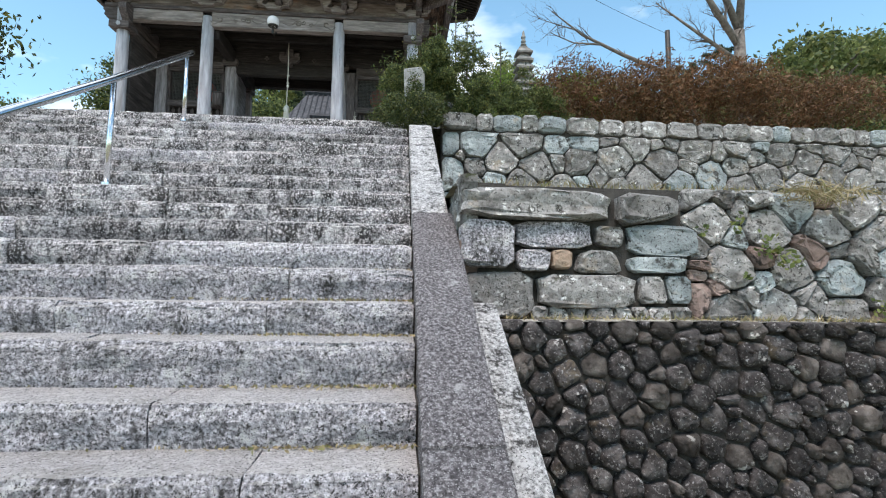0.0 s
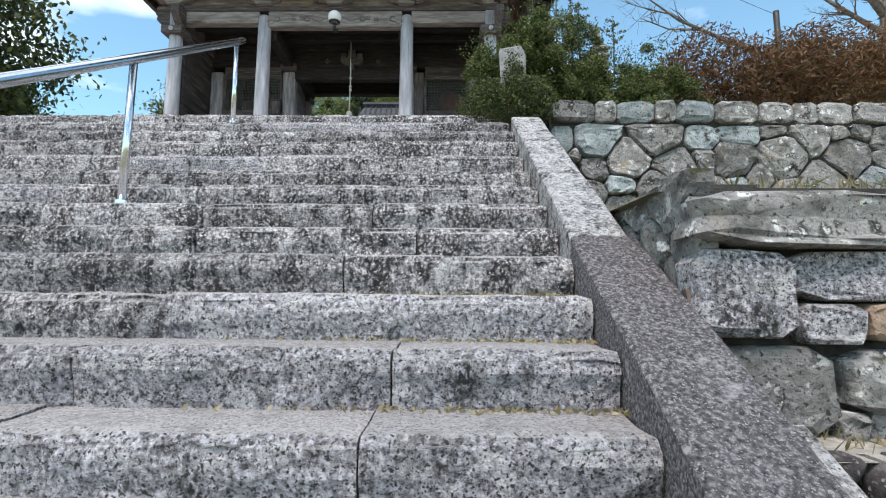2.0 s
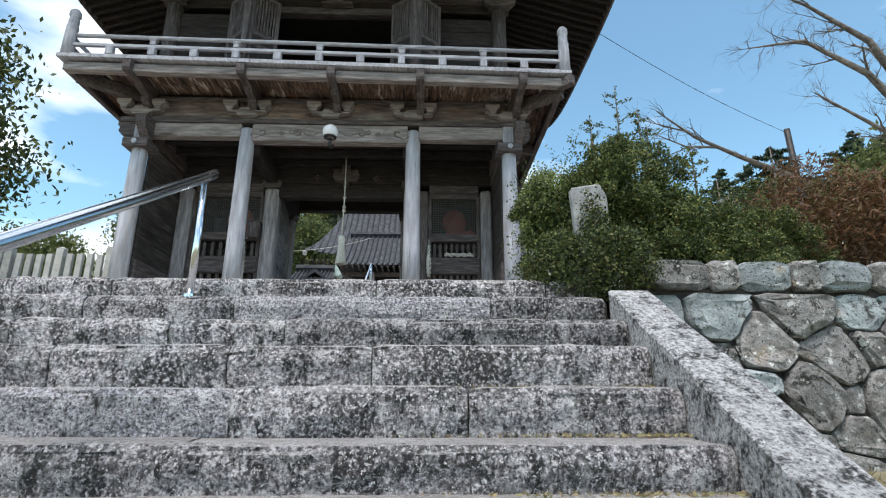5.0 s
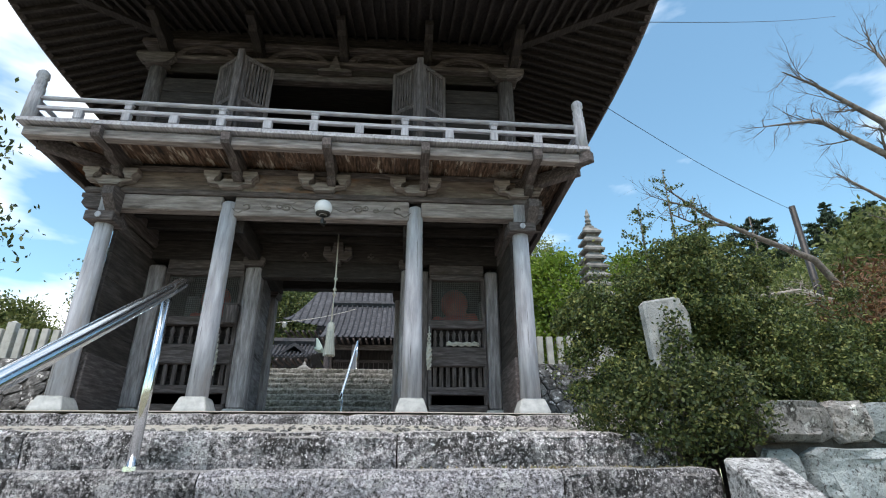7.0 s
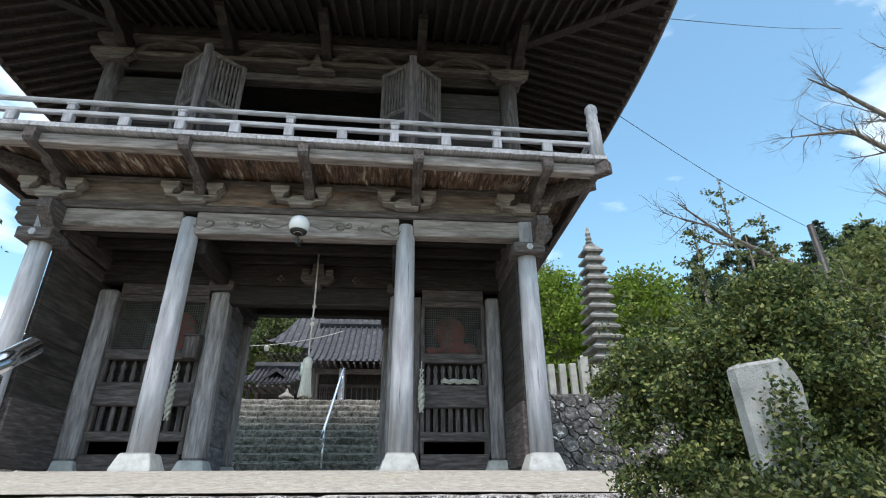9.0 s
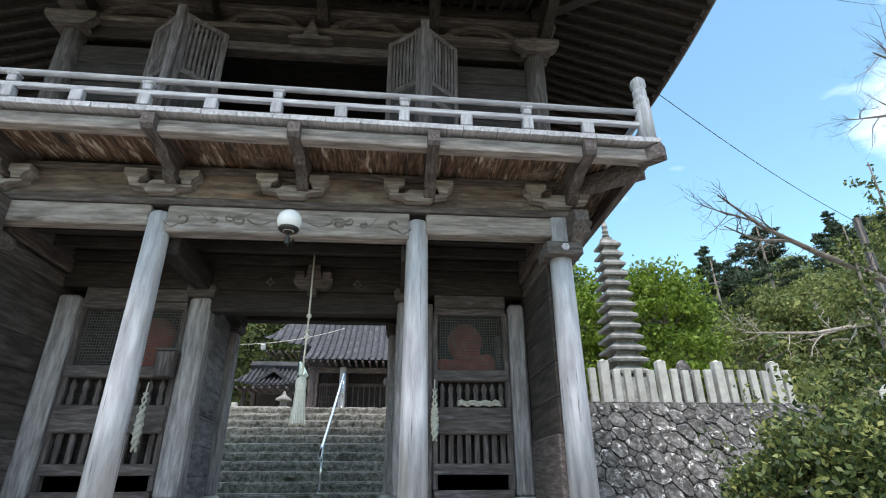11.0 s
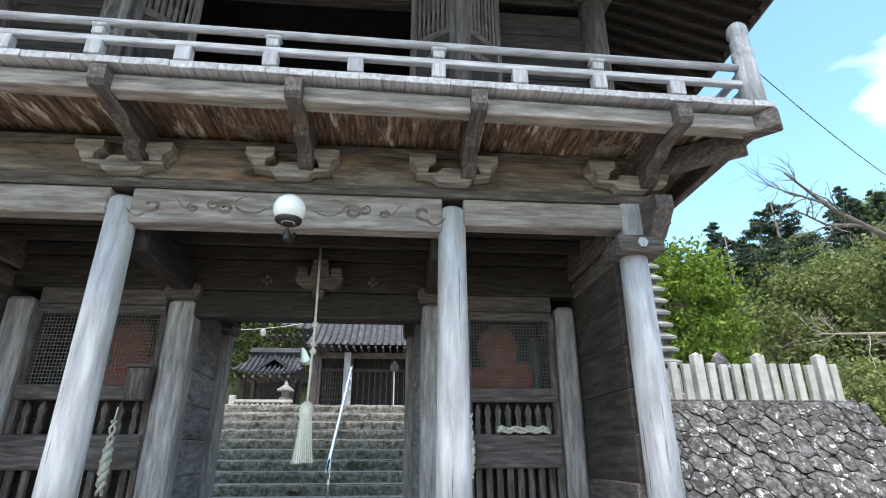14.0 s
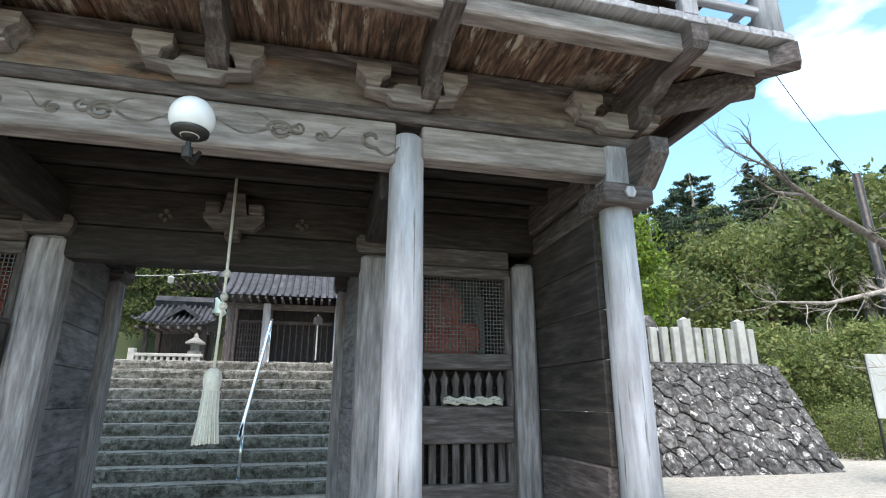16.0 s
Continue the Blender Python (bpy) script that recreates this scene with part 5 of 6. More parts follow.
# ---- globe lamp on the tie beam ----
lamp = thing("globe_lamp", -1.49, 11.45, 6.2, "white glass globe lamp on an iron bracket", "lamp")
bm = bmesh.new()
bmesh.ops.create_uvsphere(bm, u_segments=28, v_segments=18, radius=0.125, matrix=pose(0, -0.06, 0.015))
part("globe", bm, "globe", lamp, "white glass globe", True)
bm = bmesh.new()
lathe(bm, 0, -0.06, [(0.08, -0.098), (0.1, -0.085), (0.104, -0.066), (0.097, -0.058), (0.03, -0.115)][::-1], 24)
part("collar", bm, "iron", lamp, "dark iron collar", True)
bm = bmesh.new()
tube(bm, [(0, -0.06, -0.14), (0, -0.06, -0.2), (0, -0.03, -0.23), (0, 0.08, -0.2), (0, 0.2, -0.08)], 0.016, 8)
tube(bm, [(0, -0.06, -0.17), (0, -0.06, -0.235)], 0.028, 10)
part("bracket", bm, "iron", lamp)

# ---- bell rope with tassel ----
rope = thing("bell_rope", -1.42, 12.6, 4.38, "white knotted bell rope with a big frayed tassel", "rope")
bm = bmesh.new()
tube(bm, [(0, 0, 2.1), (0.01, 0, 1.2), (0, 0, 0.48)], 0.011, 8)
part("cord", bm, "rope", rope, smooth=True)
bm = bmesh.new()
lathe(bm, 0, 0, [(0.02, 0.5), (0.055, 0.47), (0.066, 0.42), (0.06, 0.37), (0.05, 0.34), (0.06, 0.25), (0.066, 0.1), (0.076, 0.0), (0.02, 0.0)][::-1], 16)
part("tassel", bm, "rope", rope, "frayed white tassel", True)
for k in range(26):
    a = 2 * math.pi * k / 26
    bm = bmesh.new()
    tube(bm, [(0.05 * math.cos(a), 0.05 * math.sin(a), 0.34), (0.062 * math.cos(a), 0.062 * math.sin(a), 0.15), (0.084 * math.cos(a + 0.1), 0.084 * math.sin(a + 0.1), -0.01 - 0.02 * RNG.random())], 0.008, 5)
    part("strand", bm, "rope", rope)
for zz in (0.95, 1.02, 1.2):
    bm = bmesh.new()
    bmesh.ops.create_icosphere(bm, subdivisions=2, radius=0.032, matrix=pose(0.012, 0, zz))
    part("knot", bm, "rope", rope, smooth=True)

# ---- guardian figures behind the wire ----
for x in (0.62, -3.75):
    bm = bmesh.new()
    for cx, cz, r, sz in ((0, 0.55, 0.42, 1.0), (0, 1.05, 0.34, 0.9), (0, 1.55, 0.26, 1.1), (-0.32, 1.1, 0.14, 1.6), (0.32, 1.2, 0.14, 1.4)):
        bmesh.ops.create_icosphere(bm, subdivisions=3, radius=r, matrix=pose(cx, 0, cz + 0.25) @ Matrix.Diagonal((1, 0.7, sz, 1)))
    box(bm, -0.5, -0.4, 0, 0.5, 0.4, 0.18, 0.02)
    st = mesh_object("guardian_statue", bm, MAT["red"], True)
    rm = st.modifiers.new("fuse", "REMESH")
    rm.mode, rm.voxel_size, rm.use_smooth_shade = "VOXEL", 0.035, True
    st.matrix_basis = pose(x, 14.1, 3.86)
    tagged(st, "faded red painted guardian statue behind the wire screen", "statue")
for a, b in ((PX[2] + 0.14, PX[3] - 0.14), (PX[0] + 0.14, PX[1] - 0.14)):
    gpart("bay_floor", one_box(a, YM + 0.1, 3.7, b, YB - 0.1, 3.86, 0), "shaded_x")

# ---- straw bundles, box and rope heap on the bay fronts ----


def straw_bundle(x, y, z0, z1):
    t = thing("straw_bundle", x, y, z0, "pale twisted straw bundle hung on the gate post", "decoration", "straw bundles on the gate")
    bm = bmesh.new()
    n_ = 20
    for s in (0, math.pi):
        tube(bm, [(0.022 * math.cos(7 * k / n_ * math.pi + s), 0.022 * math.sin(7 * k / n_ * math.pi + s), (z1 - z0) * k / n_) for k in range(n_ + 1)], [0.012 + 0.022 * math.sin(math.pi * min(1, 1.3 * k / n_)) for k in range(n_ + 1)], 7)
    part("twist", bm, "rope", t, smooth=True)
    bm = bmesh.new()
    tube(bm, [(0, 0, z1 - z0), (0.0, 0.02, z1 - z0 + 0.12)], 0.006, 6)
    part("loop", bm, "rope", t)


straw_bundle(-3.18, 12.86, 4.1, 4.72)
straw_bundle(0.10, 12.92, 4.22, 4.8)
letterbox = thing("notice_box", -3.04, 12.9, 4.9, "small dark wooden notice box on the post", "box")
part("box_body", one_box(-0.1, -0.08, 0, 0.1, 0.04, 0.3, 0.01), "beam_z", letterbox)
part("box_lid", one_box(-0.12, -0.1, 0.3, 0.12, 0.05, 0.325, 0.006), "beam_x", letterbox)
heap = thing("rope_heap", 0.65, 13.0, 4.61, "coil of pale straw rope lying on the board", "rope")
for k in range(4):
    bm = bmesh.new()
    tube(bm, [(-0.26 + 0.52 * i / 14, 0.03 * math.sin(2.2 * i + k), 0.025 + 0.012 * k + 0.012 * math.sin(1.7 * i + 2 * k)) for i in range(15)], 0.014, 6)
    part("coil", bm, "rope", heap, smooth=True)

# ---- steel handrails ----


def handrail(name, posts, rail, label, r=0.03):
    t = thing(name, *posts[0][0], label, "handrail")
    o = Vector(posts[0][0])
    for a, b in posts:
        bm = bmesh.new()
        tube(bm, [Vector(a) - o - Vector((0, 0, 0.04)), Vector(b) - o], r * 0.72, 14)
        part("post", bm, "steel", t, smooth=True)
        bm = bmesh.new()
        tube(bm, [Vector(a) - o - Vector((0, 0, 0.01)), Vector(a) - o + Vector((0, 0, 0.012))], r * 1.25, 14)
        part("flange", bm, "steel", t, smooth=False)
    bm = bmesh.new()
    tube(bm, [Vector(p) - o for p in rail], r, 16)
    part("rail", bm, "steel", t, smooth=True)
    return t


handrail("stair_handrail", [((-1.52, 7.34, 2.74), (-1.52, 7.34, 3.57)), ((-1.38, 5.45, 1.54), (-1.40, 5.50, 2.50)), ((-1.36, 3.75, 0.57), (-1.38, 3.78, 1.46)), ((-1.34, 2.0, -0.42), (-1.35, 2.0, 0.45))],
         [(-1.52, 7.48, 3.70), (-1.52, 7.34, 3.605), (-1.40, 5.50, 2.52), (-1.38, 3.78, 1.49), (-1.35, 2.0, 0.47), (-1.34, 1.2, 0.0)], "polished stainless steel handrail on the stone stairs", 0.034)
handrail("inner_handrail", [((-1.62, 16.45, 3.62), (-1.62, 16.45, 4.35)), ((-1.62, 19.3, 5.36), (-1.62, 19.3, 6.12))], [(-1.62, 16.15, 4.15), (-1.62, 16.45, 4.37), (-1.62, 19.3, 6.14), (-1.62, 19.6, 6.22)], "steel handrail on the inner stairs", 0.03)

# ---- stone fences on the temple walls ----


def fence(x0, x1, y, z, label):
    f = thing("stone_fence", x0, y, z, label, "fence")
    x, k = x0, 0
    while x < x1:
        big = k % 5 == 0
        w, h = (0.22, 1.0) if big else (0.17, 0.82)
        bm = bmesh.new()
        hh = h + float(RNG.uniform(-0.02, 0.02))
        d = 0.1 if big else 0.06
        box(bm, -w / 2, -d, 0, w / 2, d, hh, 0.012, pose(x - x0, 0, 0, 0, float(RNG.uniform(-1, 1)), 0))
        if big:
            tube(bm, [(x - x0, 0, hh - 0.004), (x - x0, 0, hh + 0.05)], (0.13, 0.02), 4)
        part("fence_post" if big else "slat", bm, "fence", f)
        x += 0.29
        k += 1
    part("fence_foot", one_box(-0.1, -0.14, -0.05, x1 - x0, 0.14, 0.035, 0.015), "stone_grey", f)


fence(1.72, 9.5, 19.0, 5.46, "row of pale stone fence slats on the battered wall")
fence(-15.0, -4.9, 19.0, 5.46, "row of pale stone fence slats on the battered wall")
for x in (-4.75,):
    pst = thing("stone_pillar", x, 19.6, 5.36, "square pale stone pillar with pointed cap at the stair head", "pillar")
    part("shaft", one_box(-0.17, -0.17, 0, 0.17, 0.17, 0.5, 0.02), "fence", pst)
    bm = bmesh.new()
    tube(bm, [(0, 0, 0.5), (0, 0, 0.56), (0, 0, 0.62)], (0.27, 0.27, 0.03), 4)
    bmesh.ops.rotate(bm, verts=bm.verts, cent=(0, 0, 0), matrix=Matrix.Rotation(radians(45), 3, "Z"))
    part("cap", bm, "fence", pst)
bm = stone_mesh([(-0.2, 0), (0.22, 0), (0.3, 0.5), (0.12, 1.0), (-0.02, 1.25), (-0.2, 1.1), (-0.28, 0.5)], np.random.default_rng(4), 0.0, 0.25, lambda x, z, d: (x, -d, z), 0.3)
rock = mesh_object("standing_stone", bm, MAT["stone_grey"], True)
rock.matrix_basis = pose(6.95, 19.5, 5.42)
tagged(rock, "upright natural grey stone behind the fence", "stone")

# ---- thirteen-roofed stone tower ----
tower = thing("stone_tower", 6.2, 21.4, 5.46, "tall stone pagoda tower with many stacked roofs", "tower")
part("plinth", one_box(-0.8, -0.8, 0, 0.8, 0.8, 0.35, 0.03), "tower", tower)
part("base_block", one_box(-0.5, -0.5, 0.35, 0.5, 0.5, 1.0, 0.03), "tower", tower)
for k in range(13):
    s, z = 0.77 - 0.026 * k, 1.0 + 0.335 * k
    bm = bmesh.new()
    tube(bm, [(0, 0, z + 0.10), (0, 0, z + 0.17), (0, 0, z + 0.25), (0, 0, z + 0.335)], (s * 1.0, s * 1.03, s * 0.8, s * 0.62), 4)
    bmesh.ops.rotate(bm, verts=bm.verts, cent=(0, 0, 0), matrix=Matrix.Rotation(radians(45), 3, "Z"))
    part("roof_tier", bm, "tower", tower)
    part("tier_block", one_box(-0.4 * s, -0.4 * s, z, 0.4 * s, 0.4 * s, z + 0.12, 0.01), "tower", tower)
bm = bmesh.new()
lathe(bm, 0, 0, [(0.22, 5.35), (0.2, 5.45), (0.09, 5.5), (0.13, 5.56), (0.08, 5.62), (0.11, 5.7), (0.07, 5.8), (0.10, 5.9), (0.06, 6.0), (0.05, 6.1), (0.005, 6.2)], 10)
part("finial", bm, "tower", tower)

# ---- main hall and side pavilion beyond the inner stairs ----


def tiled_roof(parent, o, x0, x1, ye, yr, ze, zr, hip, rows=26, label="", over=0.0):
    """Front slope of a tiled roof with raised ribs, and the plain slopes behind it."""
    bm = bmesh.new()
    steps_ = 7
    prev = None
    for j in range(steps_ + 1):
        s = j / steps_
        z = ze + (zr - ze) * (s ** 1.25)
        y = ye + (yr - ye) * s
        a, b = x0 + hip * s, x1 - hip * s
        cur = [bm.verts.new((a + (b - a) * k / 12 - o.x, y - o.y, z + 0.35 * over * (1 - s) * abs(2 * k / 12 - 1) ** 3 - o.z)) for k in range(13)]
        if prev:
            for k in range(12):
                bm.faces.new((prev[k], prev[k + 1], cur[k + 1], cur[k]))
        prev = cur
    back = [bm.verts.new((x - o.x, 2 * yr - ye - o.y, ze - o.z)) for x in (x0, x1)]
    bm.faces.new((prev[0], prev[12], back[1], back[0]))
    part("roof_slope", bm, "tile", parent, label)
    for k in range(rows + 1):
        t = k / rows
        x = x0 + (x1 - x0) * t
        lim = max(0.02, min(1.0, min(x - x0, x1 - x) / hip if hip > 0 else 1.0))
        pts = []
        for j in range(6):
            s = lim * j / 5
            pts.append((x - o.x, ye + (yr - ye) * s - 0.04 - o.y, ze + (zr - ze) * (s ** 1.25) + 0.35 * over * (1 - s) * abs(2 * t - 1) ** 3 + 0.03 - o.z))
        bm = bmesh.new()
        tube(bm, pts, 0.05, 6)
        part("tile_rib", bm, "tile", parent)
    bm = bmesh.new()
    tube(bm, [(x0 + hip - 0.1 - o.x, yr - o.y, zr + 0.12 - o.z), (x1 - hip + 0.1 - o.x, yr - o.y, zr + 0.12 - o.z)], 0.2, 6)
    part("ridge", bm, "tile", parent)
    for k in range(int((x1 - x0) / 0.3)):
        xx = x0 + 0.15 + 0.3 * k
        part("rafter_end", one_box(xx - 0.04 - o.x, ye - o.y, ze - 0.12 - o.z, xx + 0.04 - o.x, ye + 1.4 - o.y, ze - 0.04 - o.z, 0), "beam_y", parent)




COURT = ("main_hall", "hall_bell_rope", "offering_box", "stone_block", "plank", "hanging_lantern", "lantern_wire", "water_pavilion", "stone_lantern", "low_stone_fence")


def nearer(ob):
    """Set a thing of the temple court, laid out on a larger plan, at its true size and distance."""
    k, c = 0.86, Vector((-0.70, 8.42, 4.65))
    ob.matrix_basis = Matrix.Translation(c) @ Matrix.Scale(k, 4) @ Matrix.Translation(-c) @ ob.matrix_basis


HO = Vector((0.2, 31.5, TEMPLE_Z))
hall = thing("main_hall", *HO, "old timber main hall with dark tiled roof and lattice front", "building")


def hpart(name, bm, mat, label=""):
    for v in bm.verts:
        v.co -= HO
    return part(name, bm, mat, hall, label)


hpart("platform", one_box(-5.0, 29.9, 5.4, 5.2, 37, 5.95, 0.03), "curb")
for x in (-4.1, -2.75, 0.05, 2.8, 4.6):
    hpart("column", one_box(x - 0.14, 30.3, 5.95, x + 0.14, 30.58, 8.4, 0.03), "pillar" if x in (-2.75, 0.05) else "beam_z")
    hpart("column", one_box(x - 0.13, 31.5, 5.95, x + 0.13, 31.76, 8.4, 0.03), "beam_z")
hpart("front_wall", one_box(-4.2, 31.7, 5.9, 4.7, 31.8, 8.6, 0), "shaded_z")
hpart("side_wall", one_box(-4.2, 31.8, 5.9, -4.1, 36.5, 8.6, 0), "beam_y")
for zz, hh in ((8.15, 0.24), (7.75, 0.14), (6.0, 0.16)):
    hpart("tie_beam", one_box(-4.3, 30.36, zz, 4.8, 30.5, zz + hh, 0.015), "beam_x") if zz > 8 else hpart("rail", one_box(-4.2, 31.62, zz, 4.7, 31.7, zz + hh, 0.01), "beam_x")
for k in range(9):
    for a, b in ((-3.95, -2.95), (-2.5, -0.2)):
        x = a + (b - a) * (k + 0.5) / 9
        hpart("lattice_bar", one_box(x - 0.025, 31.64, 6.2, x + 0.025, 31.69, 7.75, 0), "beam_z")
for k in range(6):
    for a, b in ((-3.95, -2.95),):
        z = 6.3 + 0.24 * k
        hpart("lattice_bar", one_box(a, 31.66, z, b, 31.70, z + 0.05, 0), "beam_x")
tiled_roof(hall, HO, -4.4, 5.2, 29.4, 33.0, 8.55, 11.2, 0.15, 34, "dark tiled roof slope")
tiled_roof(hall, HO, -6.6, 7.0, 31.2, 35.2, 9.35, 13.6, 1.6, 40, "upper tiled roof slope", over=1.6)
bell = thing("hall_bell_rope", -0.75, 30.2, 6.2, "striped bell rope with round gong at the hall front", "rope")
bm = bmesh.new()
tube(bm, [(0, 0, 0), (0, 0, 1.8)], 0.03, 8)
part("cord", bm, "rope", bell)
bm = bmesh.new()
tube(bm, [(0, -0.08, 1.55), (0, 0.06, 1.55)], 0.19, 16)
part("gong", bm, "beam_z", bell)
for nm, x, y, z0, w, d, h, mt, lb in (("offering_box", 0.25, 29.5, 5.46, 0.8, 0.5, 0.62, "cyan", "pale cyan box with white lid before the hall"), ("stone_block", -2.9, 27.0, 5.46, 0.2, 0.2, 0.35, "fence", "small pale stone block on the ground")):
    t = thing(nm, x, y, z0, lb, "box" if nm == "offering_box" else "stone")
    part("body", one_box(-w / 2, -d / 2, 0, w / 2, d / 2, h - 0.05, 0.02), mt, t)
    part("top", one_box(-w / 2 - 0.04, -d / 2 - 0.04, h - 0.05, w / 2 + 0.04, d / 2 + 0.04, h, 0.01), "sign" if nm == "offering_box" else mt, t)
t = thing("plank", -1.5, 26.4, 5.46, "fresh orange-brown timber planks lying before the hall", "plank")
for k in range(2):
    part("board", one_box(-3.6, 0.25 * k, 0, 3.6, 0.25 * k + 0.16, 0.16 + 0.05 * k, 0.01), "raw_plank", t)

hl = thing("hanging_lantern", -5.6, 27.2, 8.6, "small white lantern hung from a wire", "lantern")
bm = bmesh.new()
lathe(bm, 0, 0, [(0.04, -0.2), (0.09, -0.17), (0.1, -0.02), (0.12, 0.0), (0.03, 0.05)], 10)
part("shade", bm, "sign", hl, smooth=True)
bm = bmesh.new()
tube(bm, [(0, 0, 0.04), (0, 0, 0.5)], 0.012, 6)
part("cord", bm, "iron", hl)
hw = thing("lantern_wire", -5.6, 27.2, 9.1, "thin pale wire slung between the trees and the hall", "wire")
bm = bmesh.new()
tube(bm, [(-3.0 + 6.0 * k / 12, 1.0 * k / 12, -0.5 + 0.9 * k / 12 + 0.35 * (2 * k / 12 - 1) ** 2 - 0.25) for k in range(13)], 0.012, 5)
part("strand", bm, "rope", hw)

PO = Vector((-5.15, 27.6, TEMPLE_Z))
pav = thing("water_pavilion", *PO, "small open pavilion with tiled gable roof", "building")
for x in (-6.0, -4.3):
    for y in (26.9, 28.3):
        bm = one_box(x - 0.07 - PO.x, y - 0.07 - PO.y, 0, x + 0.07 - PO.x, y + 0.07 - PO.y, 1.6, 0.01)
        part("post", bm, "shaded_z", pav)
part("back_wall", one_box(-0.9, 0.75, 0, 0.9, 0.8, 1.5, 0), "shaded_z", pav)
tiled_roof(pav, PO, -6.35, -3.95, 26.5, 27.7, 6.95, 7.75, 0.4, 14, "dark tiled roof slope", over=0.5)
bm = bmesh.new()
plate(bm, [(-0.62, 1.72), (0, 2.15), (0.62, 1.72), (0.7, 1.78), (0, 2.32), (-0.7, 1.78)], 0.5, Matrix.Translation((0.15, -0.75, 0)))
part("gable", bm, "tile", pav, "carved front gable")
bm = bmesh.new()
plate(bm, [(-0.9, 2.05), (0.1, 2.35), (0.85, 2.75), (1.1, 2.3), (1.0, 2.2), (0.1, 2.25)], 0.7, Matrix.Translation((0.1, 0.2, 0)))
part("copper_roof", bm, "copper", pav, "pale green copper roof edge")
lan = thing("stone_lantern", -4.25, 25.6, TEMPLE_Z, "grey stone lantern beside the pavilion", "lantern")
for nm, pr in (("foot", [(0.25, 0), (0.22, 0.12), (0.1, 0.15)]), ("shaft", [(0.09, 0.15), (0.08, 0.6), (0.1, 0.62)]), ("light_box", [(0.2, 0.62), (0.2, 0.7), (0.13, 0.72), (0.13, 0.92)]), ("cap", [(0.3, 0.92), (0.28, 0.97), (0.08, 1.1), (0.07, 1.16), (0.01, 1.25)])):
    bm = bmesh.new()
    lathe(bm, 0, 0, pr, 6)
    part(nm, bm, "tower", lan)
lf = thing("low_stone_fence", -5.3, 24.0, TEMPLE_Z, "low white stone balustrade before the pavilion", "fence")
for k in range(11):
    part("baluster", one_box(0.15 * k - 0.035, -0.05, 0, 0.15 * k + 0.035, 0.05, 0.42, 0.008), "fence", lf)
part("coping", one_box(-0.1, -0.07, 0.42, 1.6, 0.07, 0.5, 0.01), "fence", lf)
part("end_post", one_box(-0.22, -0.09, 0, -0.06, 0.09, 0.62, 0.01), "fence", lf)

for ob in list(scene.objects):
    if ob.parent is None and ob.name in COURT:
        nearer(ob)

# ---- vegetation ----


def leaf_thing(name, base, centres, w, h, leaf, label, category, trunk=None, group="", long_axis=None, spread=0.6, rng=None):
    t = thing(name, *base, label, category, group)
    me = quads("crown", np.asarray(centres) - np.array(base), spread, w, h, leaf, rng or RNG, long_axis)
    ob = new("crown", me)
    ob.parent = t
    tagged(ob, kind="stuff")
    if trunk:
        for pts, rad in trunk:
            bm = bmesh.new()
            tube(bm, [Vector(p) - Vector(base) for p in pts], rad, 8)
            part("trunk" if pts is trunk[0][0] else "limb", bm, "bark", t, smooth=True)
    return t


rb = np.random.default_rng(21)
main_bush = [(1.50, 8.25, 3.65, 0.55, 0.5, 0.66), (2.05, 8.4, 3.80, 0.6, 0.5, 0.62), (2.75, 8.5, 3.55, 0.7, 0.55, 0.62), (3.25, 8.6, 3.3, 0.6, 0.5, 0.5), (1.15, 8.3, 3.5, 0.34, 0.4, 0.5), (1.9, 8.05, 3.35, 0.7, 0.4, 0.5), (2.6, 8.1, 3.25, 0.6, 0.4, 0.4), (1.7, 8.0, 3.85, 0.35, 0.35, 0.4)]
sub = []
for bx in main_bush:
    for _ in range(34):
        d = rb.normal(size=3)
        d /= np.linalg.norm(d)
        c = np.array(bx[:3]) + d * np.array(bx[3:]) * rb.uniform(0.55, 1.0)
        q = float(rb.uniform(0.07, 0.15))
        sub.append((*c, q, q, q * 0.75))
pts = np.concatenate([clumps(rb, main_bush, 13000, 0.3), clumps(rb, sub, 62000, 0.3)])
twigs = []
for _ in range(90):
    bx = main_bush[int(rb.integers(5))]
    d = rb.normal(size=3)
    d[2] = abs(d[2]) + 0.4
    d /= np.linalg.norm(d)
    st = np.array(bx[:3]) + d * np.array(bx[3:]) * 0.9
    twigs.append(st + d * rb.uniform(0, 0.24, (28, 1)) + rb.normal(size=(28, 3)) * 0.02)
shoots = []
for x, y, za, zb, w_ in ((2.03, 8.6, 4.2, 5.28, 0.34), (1.72, 8.55, 4.2, 4.88, 0.22), (2.32, 8.6, 4.2, 4.82, 0.2), (2.75, 8.6, 4.0, 4.62, 0.2), (2.2, 8.5, 4.2, 4.95, 0.22)):
    shoots.append(((x, y), za, zb))
    twigs.append(np.column_stack((rb.normal(x, 0.012, 90), rb.normal(y, 0.012, 90), rb.uniform(za, zb, 90))))
    for k in range(9):
        z = za + (zb - za) * (0.3 + 0.65 * k / 9)
        d = np.array((math.cos(2.4 * k + x), 0.5 * math.sin(2.4 * k + x), 0.28))
        twigs.append(np.array((x, y, z)) + d * rb.uniform(0, w_ * (1.15 - 0.8 * k / 9), (46, 1)) + rb.normal(size=(46, 3)) * 0.011)
pts = np.concatenate([pts, *twigs])
pts = pts[~((np.abs(pts[:, 0] - 1.37) < 0.13) & (pts[:, 1] < 7.85) & (pts[:, 2] > 3.25) & (rb.random(len(pts)) < 0.88))]
